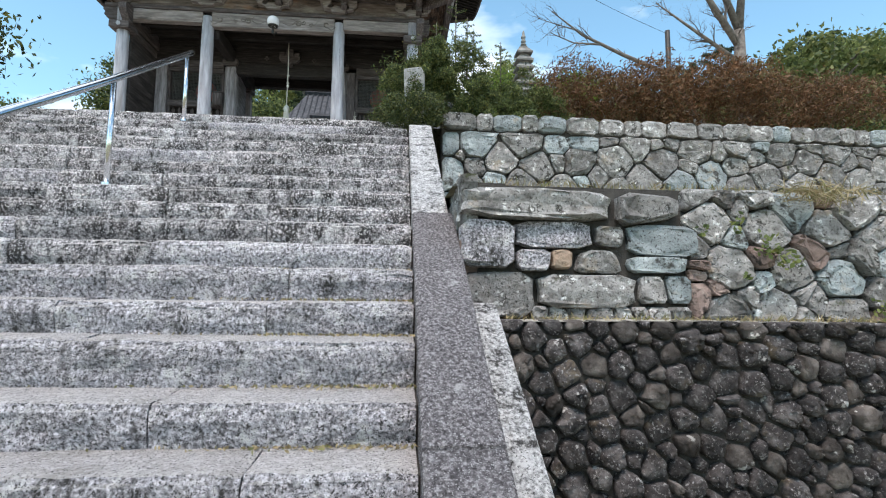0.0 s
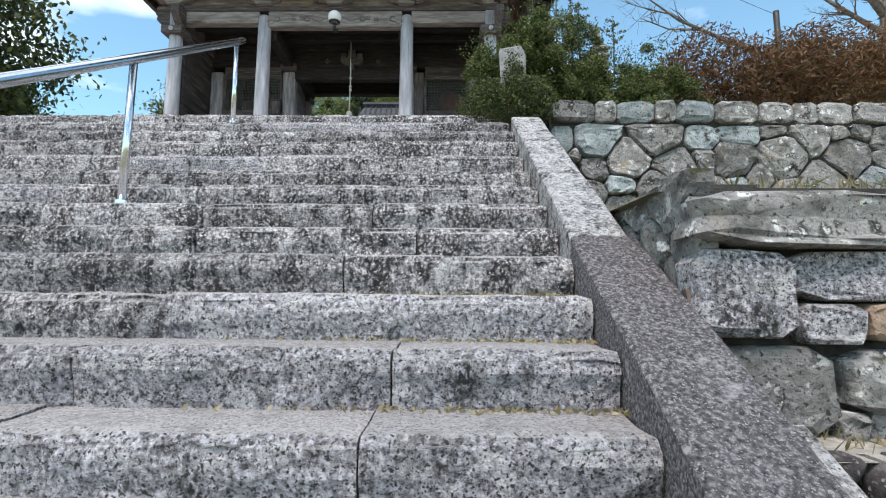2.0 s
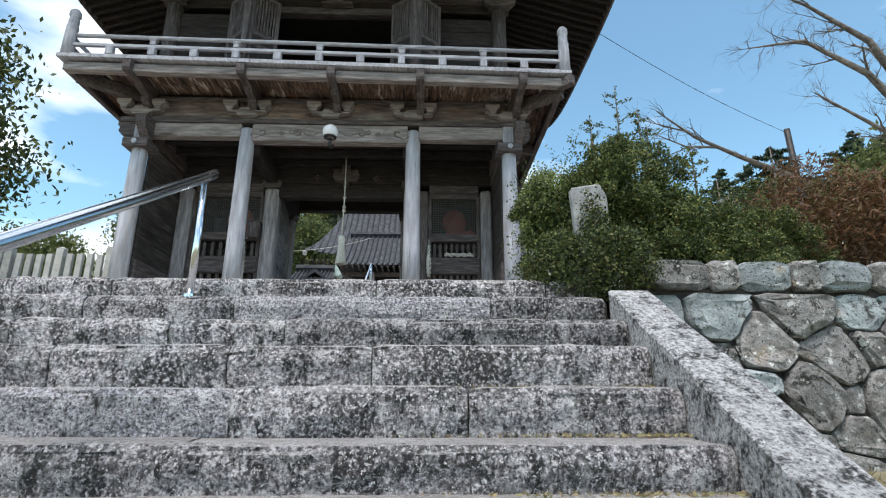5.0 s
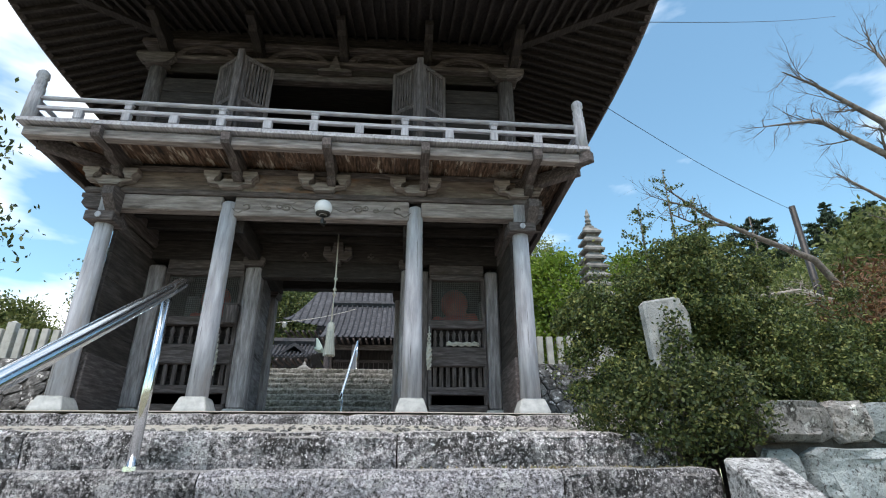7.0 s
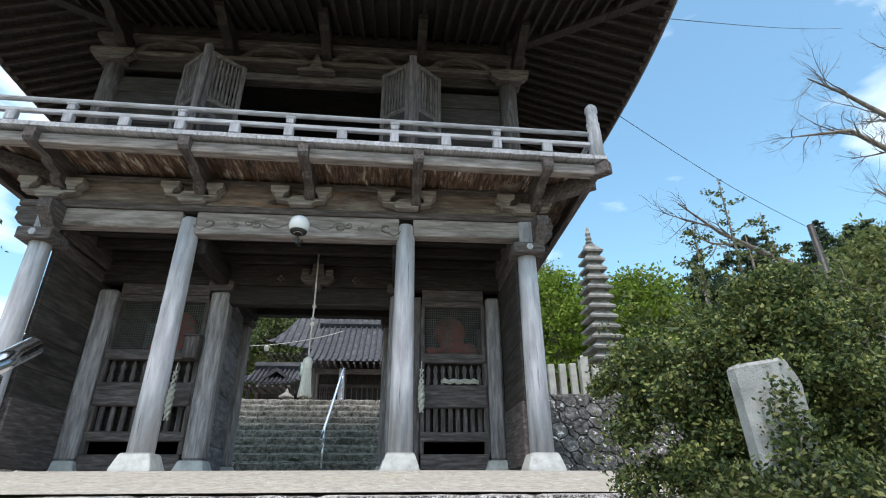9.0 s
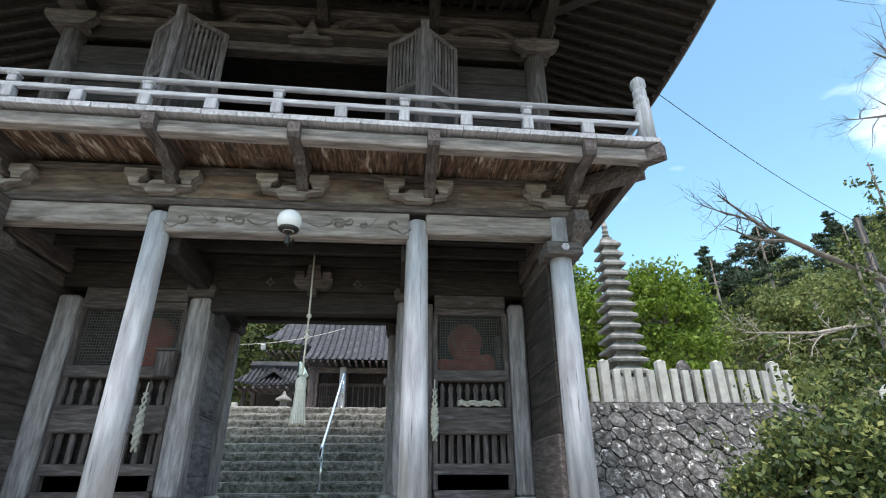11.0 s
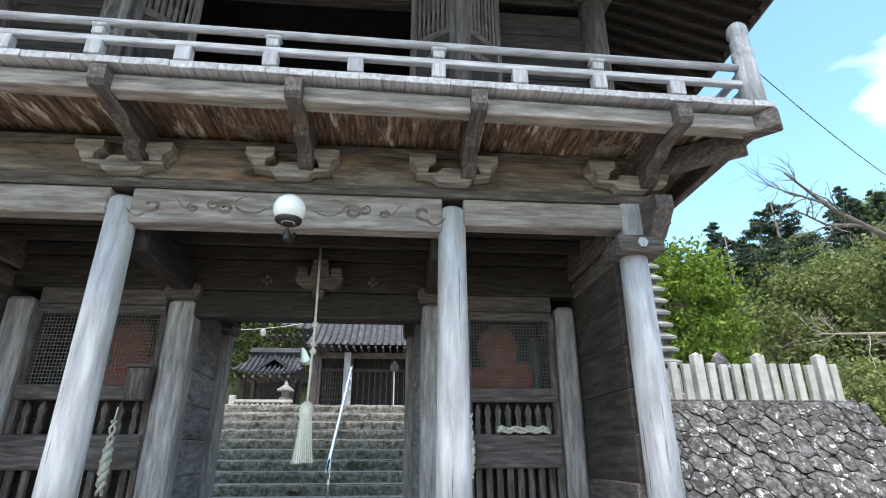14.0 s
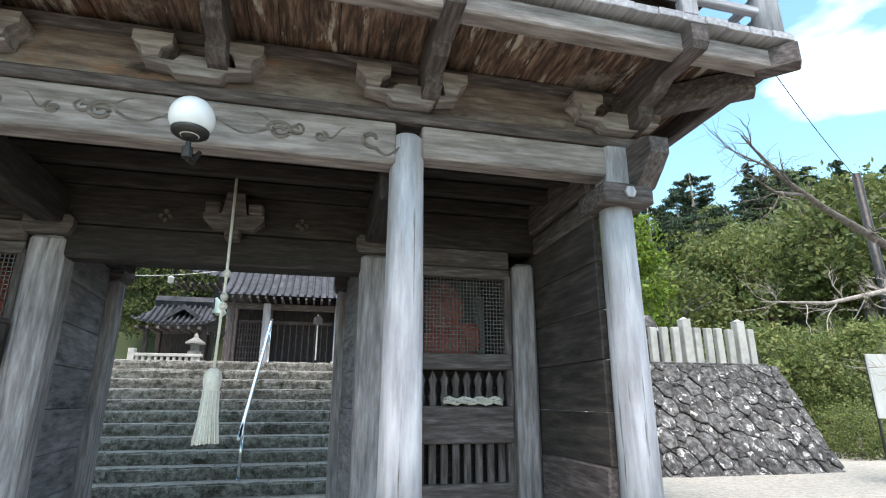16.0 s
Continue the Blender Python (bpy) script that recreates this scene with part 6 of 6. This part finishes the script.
leaf_thing("evergreen_bush", (1.9, 8.35, 2.98), pts, 0.0075, 0.0135, "leaf_bush", "dense dark green evergreen bush at the stair head", "bush", [([(1.9, 8.35, 2.95), (1.85, 8.35, 3.5), (1.7, 8.3, 4.0)], (0.06, 0.05, 0.02)), ([(1.9, 8.35, 3.1), (2.3, 8.4, 3.6), (2.6, 8.45, 3.9)], (0.04, 0.03, 0.015)), *(([(x, y, za - 0.3), (x, y, (za + zb) / 2), (x, y, zb)], (0.012, 0.008, 0.003)) for (x, y), za, zb in shoots)])
pts = clumps(rb, [(1.22, 7.52, 3.02, 0.3, 0.24, 0.26), (1.52, 7.6, 3.08, 0.3, 0.28, 0.28), (0.98, 7.75, 3.02, 0.24, 0.22, 0.2), (1.1, 7.62, 3.2, 0.16, 0.14, 0.14), (1.45, 7.5, 3.2, 0.18, 0.14, 0.12)], 48000, 0.3)
leaf_thing("low_bush", (1.35, 7.7, 2.93), pts, 0.0078, 0.014, "leaf_bush", "low spreading green bush over the curb end", "bush", [([(1.35, 7.7, 2.9), (1.35, 7.65, 3.1)], (0.03, 0.015))])
sprigs = []
for x, z, dx, dz in ((1.26, 3.52, 0.2, -0.02), (1.24, 3.38, 0.16, 0.06), (1.34, 3.3, 0.14, 0.1), (1.5, 3.45, -0.18, 0.08), (1.44, 3.6, -0.16, 0.05), (1.46, 3.25, -0.2, 0.1), (1.3, 3.2, 0.05, 0.16)):
    for k in range(4):
        a = np.array((x, 7.63 + 0.02 * k, z - 0.03 * k))
        sprigs.append(a + np.array((dx, -0.02, dz)) * rb.uniform(0, 1, (44, 1)) + rb.normal(size=(44, 3)) * 0.017)
leaf_thing("creeping_sprigs", (1.37, 7.62, 2.93), np.concatenate(sprigs), 0.0078, 0.014, "leaf_bush", "leafy green sprigs creeping across the stone tablet", "bush", [([(1.37, 7.62, 2.9), (1.3, 7.64, 3.2), (1.42, 7.64, 3.5)], (0.008, 0.006, 0.003))])
tab = thing("stone_tablet", 1.36, 7.70, 2.93, "blank pale stone tablet standing among the bushes", "stone")
bm = bmesh.new()
plate(bm, [(-0.1, 0), (0.14, 0), (0.155, 0.72), (0.1, 0.83), (-0.14, 0.79)], 0.09)
bmesh.ops.bevel(bm, geom=list(bm.edges), offset=0.015, segments=1, affect="EDGES")
part("slab", bm, "tablet", tab)

rh = np.random.default_rng(22)
for i, (a, b) in enumerate(((3.7, 5.3), (5.2, 6.9), (6.8, 8.8))):
    blobs = [(float(x), 8.8 + float(rh.uniform(-0.2, 0.2)), 3.6 + float(rh.uniform(0, 0.35)) + 0.2 * (i == 1), float(rh.uniform(0.5, 0.8)), 0.5, float(rh.uniform(0.45, 0.65))) for x in np.linspace(a, b, 5)]
    c = clumps(rh, blobs, 10000, 0.4)
    leaf_thing("brown_hedge", ((a + b) / 2, 8.8, 3.0), c, 0.009, 0.04, "leaf_brown", "rust-brown withered hedge on the terrace wall", "hedge", [([((a + b) / 2, 8.8, 2.95), ((a + b) / 2, 8.8, 3.6)], (0.05, 0.02))], "brown hedges on the terrace", np.array((0.25, -0.35, 0.25)), 1.3, rh)
leaf_thing("green_shrub", (8.9, 8.7, 3.0), clumps(rh, [(9.0, 8.8, 3.4, 0.7, 0.5, 0.5), (3.45, 8.9, 3.6, 0.35, 0.35, 0.5)], 3600, 0.4), 0.015, 0.035, "leaf_bush", "small green shrub beside the brown hedge", "bush", [([(8.9, 8.8, 2.95), (8.9, 8.8, 3.4)], (0.03, 0.02))])

# weeds in the walls, dry grass on the terrace
wd = np.random.default_rng(23)
leaf_thing("wall_weeds", (3.9, 4.1, 0.9), clumps(wd, [(3.75, 4.08, 0.98, 0.09, 0.05, 0.12), (3.9, 4.06, 0.88, 0.12, 0.06, 0.08), (3.55, 4.1, 1.12, 0.06, 0.04, 0.08), (3.3, 4.1, 1.08, 0.06, 0.04, 0.05), (4.7, 4.05, 0.55, 0.22, 0.08, 0.1), (3.6, 4.09, 0.75, 0.05, 0.03, 0.04)], 6000, 0.2), 0.014, 0.022, "leaf_forest", "small leafy weeds growing out of the wall", "weeds")
g = np.column_stack((wd.uniform(1.7, 9, 9000), wd.uniform(4.45, 7.55, 9000), np.full(9000, 1.5)))
g[:, 2] = 1.42 + 0.05 * (g[:, 1] - 4.4) + 0.03
ob = new("dry_grass", quads("dry_grass", g, 0.5, 0.004, 0.05, "leaf_dry", wd, np.array((0, 0, 1.0))))
tagged(ob, "short dry yellowish grass on the terrace", "grass", kind="stuff")
g = np.column_stack((wd.uniform(1.9, 7, 900), wd.uniform(3.95, 4.2, 900), np.full(900, 0.46)))
ob = new("ledge_grass", quads("ledge_grass", g, 0.6, 0.004, 0.04, "leaf_dry", wd, np.array((0.3, -0.2, 0.6))))
tagged(ob, "dry grass and litter on the ledge", "grass", kind="stuff")
g = np.column_stack((4.2 + wd.normal(0, 0.16, 350), 4.12 + wd.normal(0, 0.05, 350), 1.36 + wd.normal(0, 0.035, 350)))
ob = new("straw_tuft", quads("straw_tuft", g, 0.8, 0.004, 0.07, "leaf_dry", wd, np.array((0.5, -0.4, -0.5))))
tagged(ob, "tuft of dry brown straw hanging over the wall", "grass", kind="stuff")

lit = []
for k in range(-2, 14):
    m_ = 160
    u = STAIR_R - np.abs(wd.normal(0, 0.55, m_))
    lit.append(np.column_stack((u, STEP_Y[k + 1] - np.abs(wd.normal(0.01, 0.035, m_)), np.full(m_, STEP_Z[k] + 0.008))))
lit = np.concatenate(lit)
ob = new("step_litter", quads("step_litter", lit[lit[:, 0] > -3], 1.0, 0.006, 0.014, "leaf_dry", wd))
tagged(ob, "dry leaf litter in the corners of the stone steps", "litter", kind="stuff")
peb = bmesh.new()
for k in range(420):
    q = float(wd.uniform(0.006, 0.02))
    px_, py_ = float(wd.uniform(-3.5, 1.2)), float(wd.uniform(7.95, 9.5))
    bmesh.ops.create_icosphere(peb, subdivisions=1, radius=q, matrix=pose(px_, py_, TERRACE - 0.005 + 0.105 * (py_ - 7.7), 0, 0, 30 * k) @ Matrix.Diagonal((1.3, 1, 0.6, 1)))
tagged(mesh_object("gravel", peb, MAT["stone"]), "small loose stones on the terrace earth", "gravel", kind="stuff")

# trees: leaf clumps on forked limbs, built once and then repeated


def broadleaf(name, seed, leaf, height, spread, label, n_clump=60, per=90, size=0.16, group=""):
    r = np.random.default_rng(seed)
    t = thing(name, 0, 0, 0, label, "tree", group)
    bm = bmesh.new()
    tube(bm, [(0, 0, -0.6), (0.05, 0, height * 0.2), (0.0, 0.1, height * 0.45), (0.1, 0, height * 0.7)], (0.045 * height, 0.035 * height, 0.025 * height, 0.01 * height), 9)
    part("trunk", bm, "bark", t, smooth=True)
    cs = []
    for k in range(n_clump):
        a, u = r.uniform(0, 2 * math.pi), r.uniform(-0.75, 1)
        rr = spread * math.sqrt(max(0.05, 1 - u * u)) * r.uniform(0.55, 1.0)
        c = np.array((rr * math.cos(a), rr * math.sin(a), height * 0.62 + u * height * 0.36))
        if k % 9 == 0:
            bm = bmesh.new()
            tube(bm, [(0, 0, height * r.uniform(0.25, 0.5)), tuple(c * np.array((0.5, 0.5, 1)) * 0.9), tuple(c)], (0.02 * height, 0.012 * height, 0.004 * height), 6)
            part("limb", bm, "bark", t, smooth=True)
        s = spread * r.uniform(0.16, 0.3)
        cs.append(c + r.normal(size=(per, 3)) * np.array((s, s, s * 0.55)) * 0.75)
    ob = new("crown", quads("crown", np.concatenate(cs), 1, size * 0.5, size, leaf, r))
    ob.parent = t
    tagged(ob, kind="stuff")
    return t


def conifer(name, seed, height, spread, label, airy=False, group="", leaf="leaf_conifer"):
    r = np.random.default_rng(seed)
    t = thing(name, 0, 0, 0, label, "tree", group)
    bm = bmesh.new()
    tube(bm, [(0, 0, -0.6), (0, 0, height * 0.5), (0.05, 0, height)], (0.025 * height, 0.016 * height, 0.003 * height), 8)
    part("trunk", bm, "bark", t, smooth=True)
    cs = []
    for k in range(34 if airy else 75):
        z = height * (r.uniform(0.45, 1.0) if airy else r.uniform(0.12, 1.0) ** 0.9)
        L = spread * (1.1 - z / height) * r.uniform(0.6, 1.15) + 0.25 if not airy else spread * r.uniform(0.35, 1) * (1.25 - 0.9 * (z / height - 0.45) / 0.55)
        a = r.uniform(0, 2 * math.pi)
        d = np.array((math.cos(a), math.sin(a), r.uniform(-0.15, 0.12) if not airy else r.uniform(0.0, 0.3)))
        m_ = 110
        s = r.uniform(0.3 if airy else 0.1, 1, (m_, 1))
        cs.append(np.array((0, 0, z)) + d * L * s + r.normal(size=(m_, 3)) * np.array((0.13, 0.13, 0.05)) * (0.4 + L * 0.45) )
        if airy and k % 3 == 0:
            bm = bmesh.new()
            tube(bm, [(0, 0, z), tuple(np.array((0, 0, z)) + d * L)], (0.006 * height, 0.002 * height), 5)
            part("limb", bm, "bark", t)
    ob = new("crown", quads("crown", np.concatenate(cs), 0.8, 0.05, 0.2, leaf, r, np.array((0, 0, -0.2))))
    ob.parent = t
    tagged(ob, kind="stuff")
    return t


def hill_z(x, y):
    """The wooded hill to the right and behind."""
    rr = max(0.0, x - 14) * 0.27 + max(0.0, y - 42) * 0.8 * min(1.0, max(0.0, (x + 28) / 10)) * (1.0 if x < 14 else 0.6) + max(0.0, -x - 18) * 0.3
    if y < 24:
        rr *= max(0.0, (y - 6) / 18) if x > 0 else 1
    return 3.2 + min(rr, 26) + 0.8 * math.sin(0.13 * x + 0.11 * y)


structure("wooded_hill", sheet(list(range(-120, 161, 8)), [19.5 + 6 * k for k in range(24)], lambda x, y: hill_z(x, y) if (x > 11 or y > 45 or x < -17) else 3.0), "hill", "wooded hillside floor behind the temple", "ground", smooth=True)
rt = np.random.default_rng(31)
kinds = [broadleaf("forest_tree", 41 + i, "leaf_forest", 7.5, 3.2, "rounded green broadleaf tree on the hillside", 80, 105, 0.13, "trees on the hillside") for i in range(3)]
cons = [conifer("cedar_tree", 51, 11, 2.6, "dark conical cedar on the hillside", False, "cedars on the hillside"), conifer("pine_tree", 52, 9.5, 2.9, "dark pine with airy layered branches", True, "pines on the hillside")]
places = []
for k in range(92):
    x, y = float(rt.uniform(14.5, 62)), float(rt.uniform(25, 66))
    places.append((x, y))
for k in range(75):
    places.append((float(rt.uniform(-34, 20)), float(rt.uniform(45, 66))))
for k in range(34):
    places.append((float(rt.uniform(-38, -20)), float(rt.uniform(24, 47))))
for k in range(16):
    places.append((float(rt.uniform(13.5, 21)), float(rt.uniform(21.5, 30))))
used = [0, 0, 0, 0, 0]
for i, (x, y) in enumerate(places):
    far = hill_z(x, y) > 12
    j = 3 + int(rt.integers(2)) if far and rt.random() < 0.5 else int(rt.integers(3))
    src = (kinds + cons)[j]
    s = float(rt.uniform(0.75, 1.25)) * (0.55 if (x > 0 and y < 31 and x < 22) else 0.7 if x < -15 else 1.0)
    m = pose(x, y, hill_z(x, y) - 0.2, 0, 0, float(rt.uniform(0, 360)))
    o = copy_thing(src, m) if used[j] else src
    used[j] = 1
    o.matrix_basis = m @ Matrix.Diagonal((s, s, s, 1))
for x, y, s in ((26, 42, 1.0), (31, 46, 1.15), (22, 40, 0.95), (36, 44, 1.05)):
    m = pose(x, y, hill_z(x, y) + 2.5, 0, 0, x * 40)
    o = copy_thing(cons[1], m)
    o.matrix_basis = m @ Matrix.Diagonal((s, s, s * 1.1, 1))
tall = conifer("tall_cedar", 55, 15, 3.2, "tall dark cedar above the other trees", False)
tall.matrix_basis = pose(37, 40, 8)
soft = conifer("light_green_conifer", 56, 8.5, 2.2, "yellow-green soft conifer beside the wall", False, leaf="leaf_forest")
soft.matrix_basis = pose(22.5, 28.5, 3.0)
lt = broadleaf("bright_green_tree", 61, "leaf_light", 7.6, 2.1, "bright yellow-green tree behind the stone tower", 110, 120, 0.11, "bright green trees")
lt.matrix_basis = pose(10.4, 27, 4.6)
copy_thing(lt, pose(7.0, 28.5, 5.0, 0, 0, 100))
dk = broadleaf("dark_tree", 62, "leaf_bush", 6.5, 2.4, "dark evergreen tree beside the temple grounds", 130, 260, 0.075, "dark evergreen trees")
dk.matrix_basis = pose(-16.5, 18.0, 3.0) @ Matrix.Diagonal((1.5, 1.5, 1.8, 1))
for x, y, s in ((-21, 24, 1.25), (-9.0, 27.5, 1.0), (-12.5, 30, 1.2), (-8.2, 38, 1.3), (-21.5, 14.5, 1.6)):
    m = pose(x, y, 3.4 if y < 19 or x < -16 else 5.3, 0, 0, x * 50)
    copy_thing(dk, m).matrix_basis = m @ Matrix.Diagonal((s, s, s, 1))
for x, y, w in ((12.5, 19.5, 0.9), (13.8, 21, 1.2), (15.2, 22, 1.1)):
    leaf_thing("roadside_shrub", (x, y, 3.3), clumps(rt, [(x, y, 3.9, w, w, 0.8), (x + 0.6, y + 0.3, 3.7, w, w, 0.6)], 3600, 0.3), 0.02, 0.034, "leaf_forest", "olive green shrub beside the stone wall", "bush", [([(x, y, 3.2), (x, y, 3.9)], (0.06, 0.02))], "shrubs beside the wall")

# bare trees


def grow(bm, r, p, d, length, rad, depth, droop=0.0):
    n_ = 5
    pts_, rads = [Vector(p)], [rad]
    q, dd = Vector(p), Vector(d).normalized()
    for k in range(n_):
        dd = (dd + Vector(r.normal(0, 0.16, 3)) + Vector((0, 0, 0.05 - droop))).normalized()
        q = q + dd * length / n_
        pts_.append(q.copy())
        rads.append(rad * (1 - 0.62 * (k + 1) / n_))
    tube(bm, pts_, rads, 6 if rad > 0.02 else 4)
    if depth:
        for k in range(int(r.integers(3, 6))):
            i = int(r.integers(1, n_ + 1))
            side = Vector(r.normal(0, 1, 3))
            nd = (dd + 0.9 * side.normalized()).normalized()
            grow(bm, r, pts_[i], nd, length * r.uniform(0.4, 0.65), rads[i] * 0.62, depth - 1, droop)


def bare_tree(name, base, limbs, label, mat, seed, depth=3):
    r = np.random.default_rng(seed)
    t = thing(name, *base, label, "tree")
    for i, (pts_, rads) in enumerate(limbs):
        bm = bmesh.new()
        tube(bm, [Vector(p) - Vector(base) for p in pts_], rads, 9)
        part("trunk" if i == 0 else "limb", bm, mat, t, smooth=True)
        bm = bmesh.new()
        for k in range(1, len(pts_)):
            for _ in range(5 if i else 2):
                s = float(r.uniform(0.3, 1))
                p = Vector(pts_[k - 1]).lerp(Vector(pts_[k]), s) - Vector(base)
                d = (Vector(pts_[k]) - Vector(pts_[k - 1])).normalized() + 0.8 * Vector(r.normal(0, 1, 3)).normalized()
                grow(bm, r, p, d, float(r.uniform(0.35, 0.8)), 0.45 * rads[k] + 0.004, depth)
        tagged(part("twig_mass", bm, mat, t), kind="stuff")


bare_tree("bare_tree", (9.4, 12.2, 3.0), [([(9.4, 12.2, 2.9), (9.3, 12.2, 5.0), (9.2, 12.1, 7.0)], (0.2, 0.16, 0.12)), ([(9.2, 12.1, 6.6), (8.3, 12.1, 8.0), (7.2, 12.1, 8.7), (6.1, 12.1, 8.5)], (0.09, 0.06, 0.035, 0.01)),
          ([(9.2, 12.1, 7.0), (8.6, 12.2, 8.8), (7.6, 12.3, 9.7), (6.9, 12.2, 9.9)], (0.09, 0.06, 0.03, 0.01)), ([(9.2, 12.1, 6.2), (8.0, 12.0, 6.9), (7.1, 12.0, 7.5)], (0.06, 0.035, 0.012)), ([(9.2, 12.1, 7.0), (9.6, 12.3, 9.5), (9.2, 12.4, 11.0)], (0.1, 0.06, 0.02))],
          "leafless grey tree with fine spreading twigs", "bark", 71)
bare_tree("dead_tree", (11.5, 15.9, 3.0), [([(11.5, 15.9, 2.9), (10.6, 15.8, 5.8), (9.3, 15.5, 7.35), (7.6, 15.1, 7.75), (6.3, 14.7, 8.05), (5.3, 14.35, 8.5)], (0.13, 0.10, 0.08, 0.055, 0.035, 0.012)), ([(6.9, 14.9, 7.9), (6.0, 14.6, 7.75), (5.25, 14.3, 7.85)], (0.035, 0.02, 0.01)), ([(6.0, 14.6, 8.15), (5.3, 14.4, 8.2), (4.9, 14.3, 8.25)], (0.02, 0.012, 0.006))],
          "broken grey dead tree leaning over the forecourt", "bark", 72, 1)
bare_tree("grey_bare_tree", (10.8, 15.2, 3.2), [([(10.8, 15.2, 3.0), (10.3, 15.1, 4.8), (9.6, 15.0, 6.0)], (0.13, 0.1, 0.07)), ([(9.6, 15.0, 6.0), (8.3, 15.0, 6.4), (6.6, 14.6, 6.05), (5.1, 14.3, 5.95)], (0.06, 0.045, 0.025, 0.008)), ([(9.9, 15.0, 5.6), (8.9, 15.0, 5.5), (8.0, 14.9, 5.2)], (0.04, 0.025, 0.01))],
          "bare grey tree with twisted spreading branches", "deadwood", 73, 2)

# ---- pole, sign, wires ----
pole = thing("utility_pole", 9.5, 15.94, 3.2, "dark slender utility pole", "pole")
bm = bmesh.new()
tube(bm, [(0.1, 0, -0.1), (0, 0, 5.8)], (0.10, 0.075), 12)
part("shaft", bm, "iron", pole, smooth=True)
board = thing("sign_board", 8.83, 15.8, 3.3, "blank white notice board on two slim posts", "sign")
part("panel", one_box(-0.26, -0.02, 1.08, 0.3, 0.02, 2.15, 0.012), "sign", board, "white board")
for dx in (-0.2, 0.24):
    bm = bmesh.new()
    tube(bm, [(dx, 0.05, -0.1), (dx, 0.05, 2.1)], 0.025, 8)
    part("post", bm, "iron", board, smooth=True)
for a, b, sag in (((3.2, 12.35, 9.1), (9.5, 15.94, 8.9), 0.15), ((3.2, 10.5, 9.15), (14, 17, 17), 0.1)):
    w = thing("overhead_wire", *a, "thin dark overhead wire from the gate eaves", "wire", "overhead wires")
    bm = bmesh.new()
    tube(bm, [(Vector(a).lerp(Vector(b), k / 12) - Vector(a) - Vector((0, 0, sag * math.sin(math.pi * k / 12)))) for k in range(13)], 0.006, 5)
    part("strand", bm, "iron", w)

# podium edge stones before the gate
edge = structure("podium_edge", one_box(-12, 9.60, 2.9, 2.9, 9.9, 3.19, 0.01), "mortar", "low granite edge of the gate forecourt", "kerb")
x = -12.0
while x < 2.9:
    w_ = float(RNG.uniform(0.9, 1.6))
    e_ = min(2.95, x + w_)
    part("kerb_stone", step_block(x + 0.004, e_ - 0.004, 9.56, 3.215, 0.26, 0.34, RNG), "granite", edge)
    x = e_
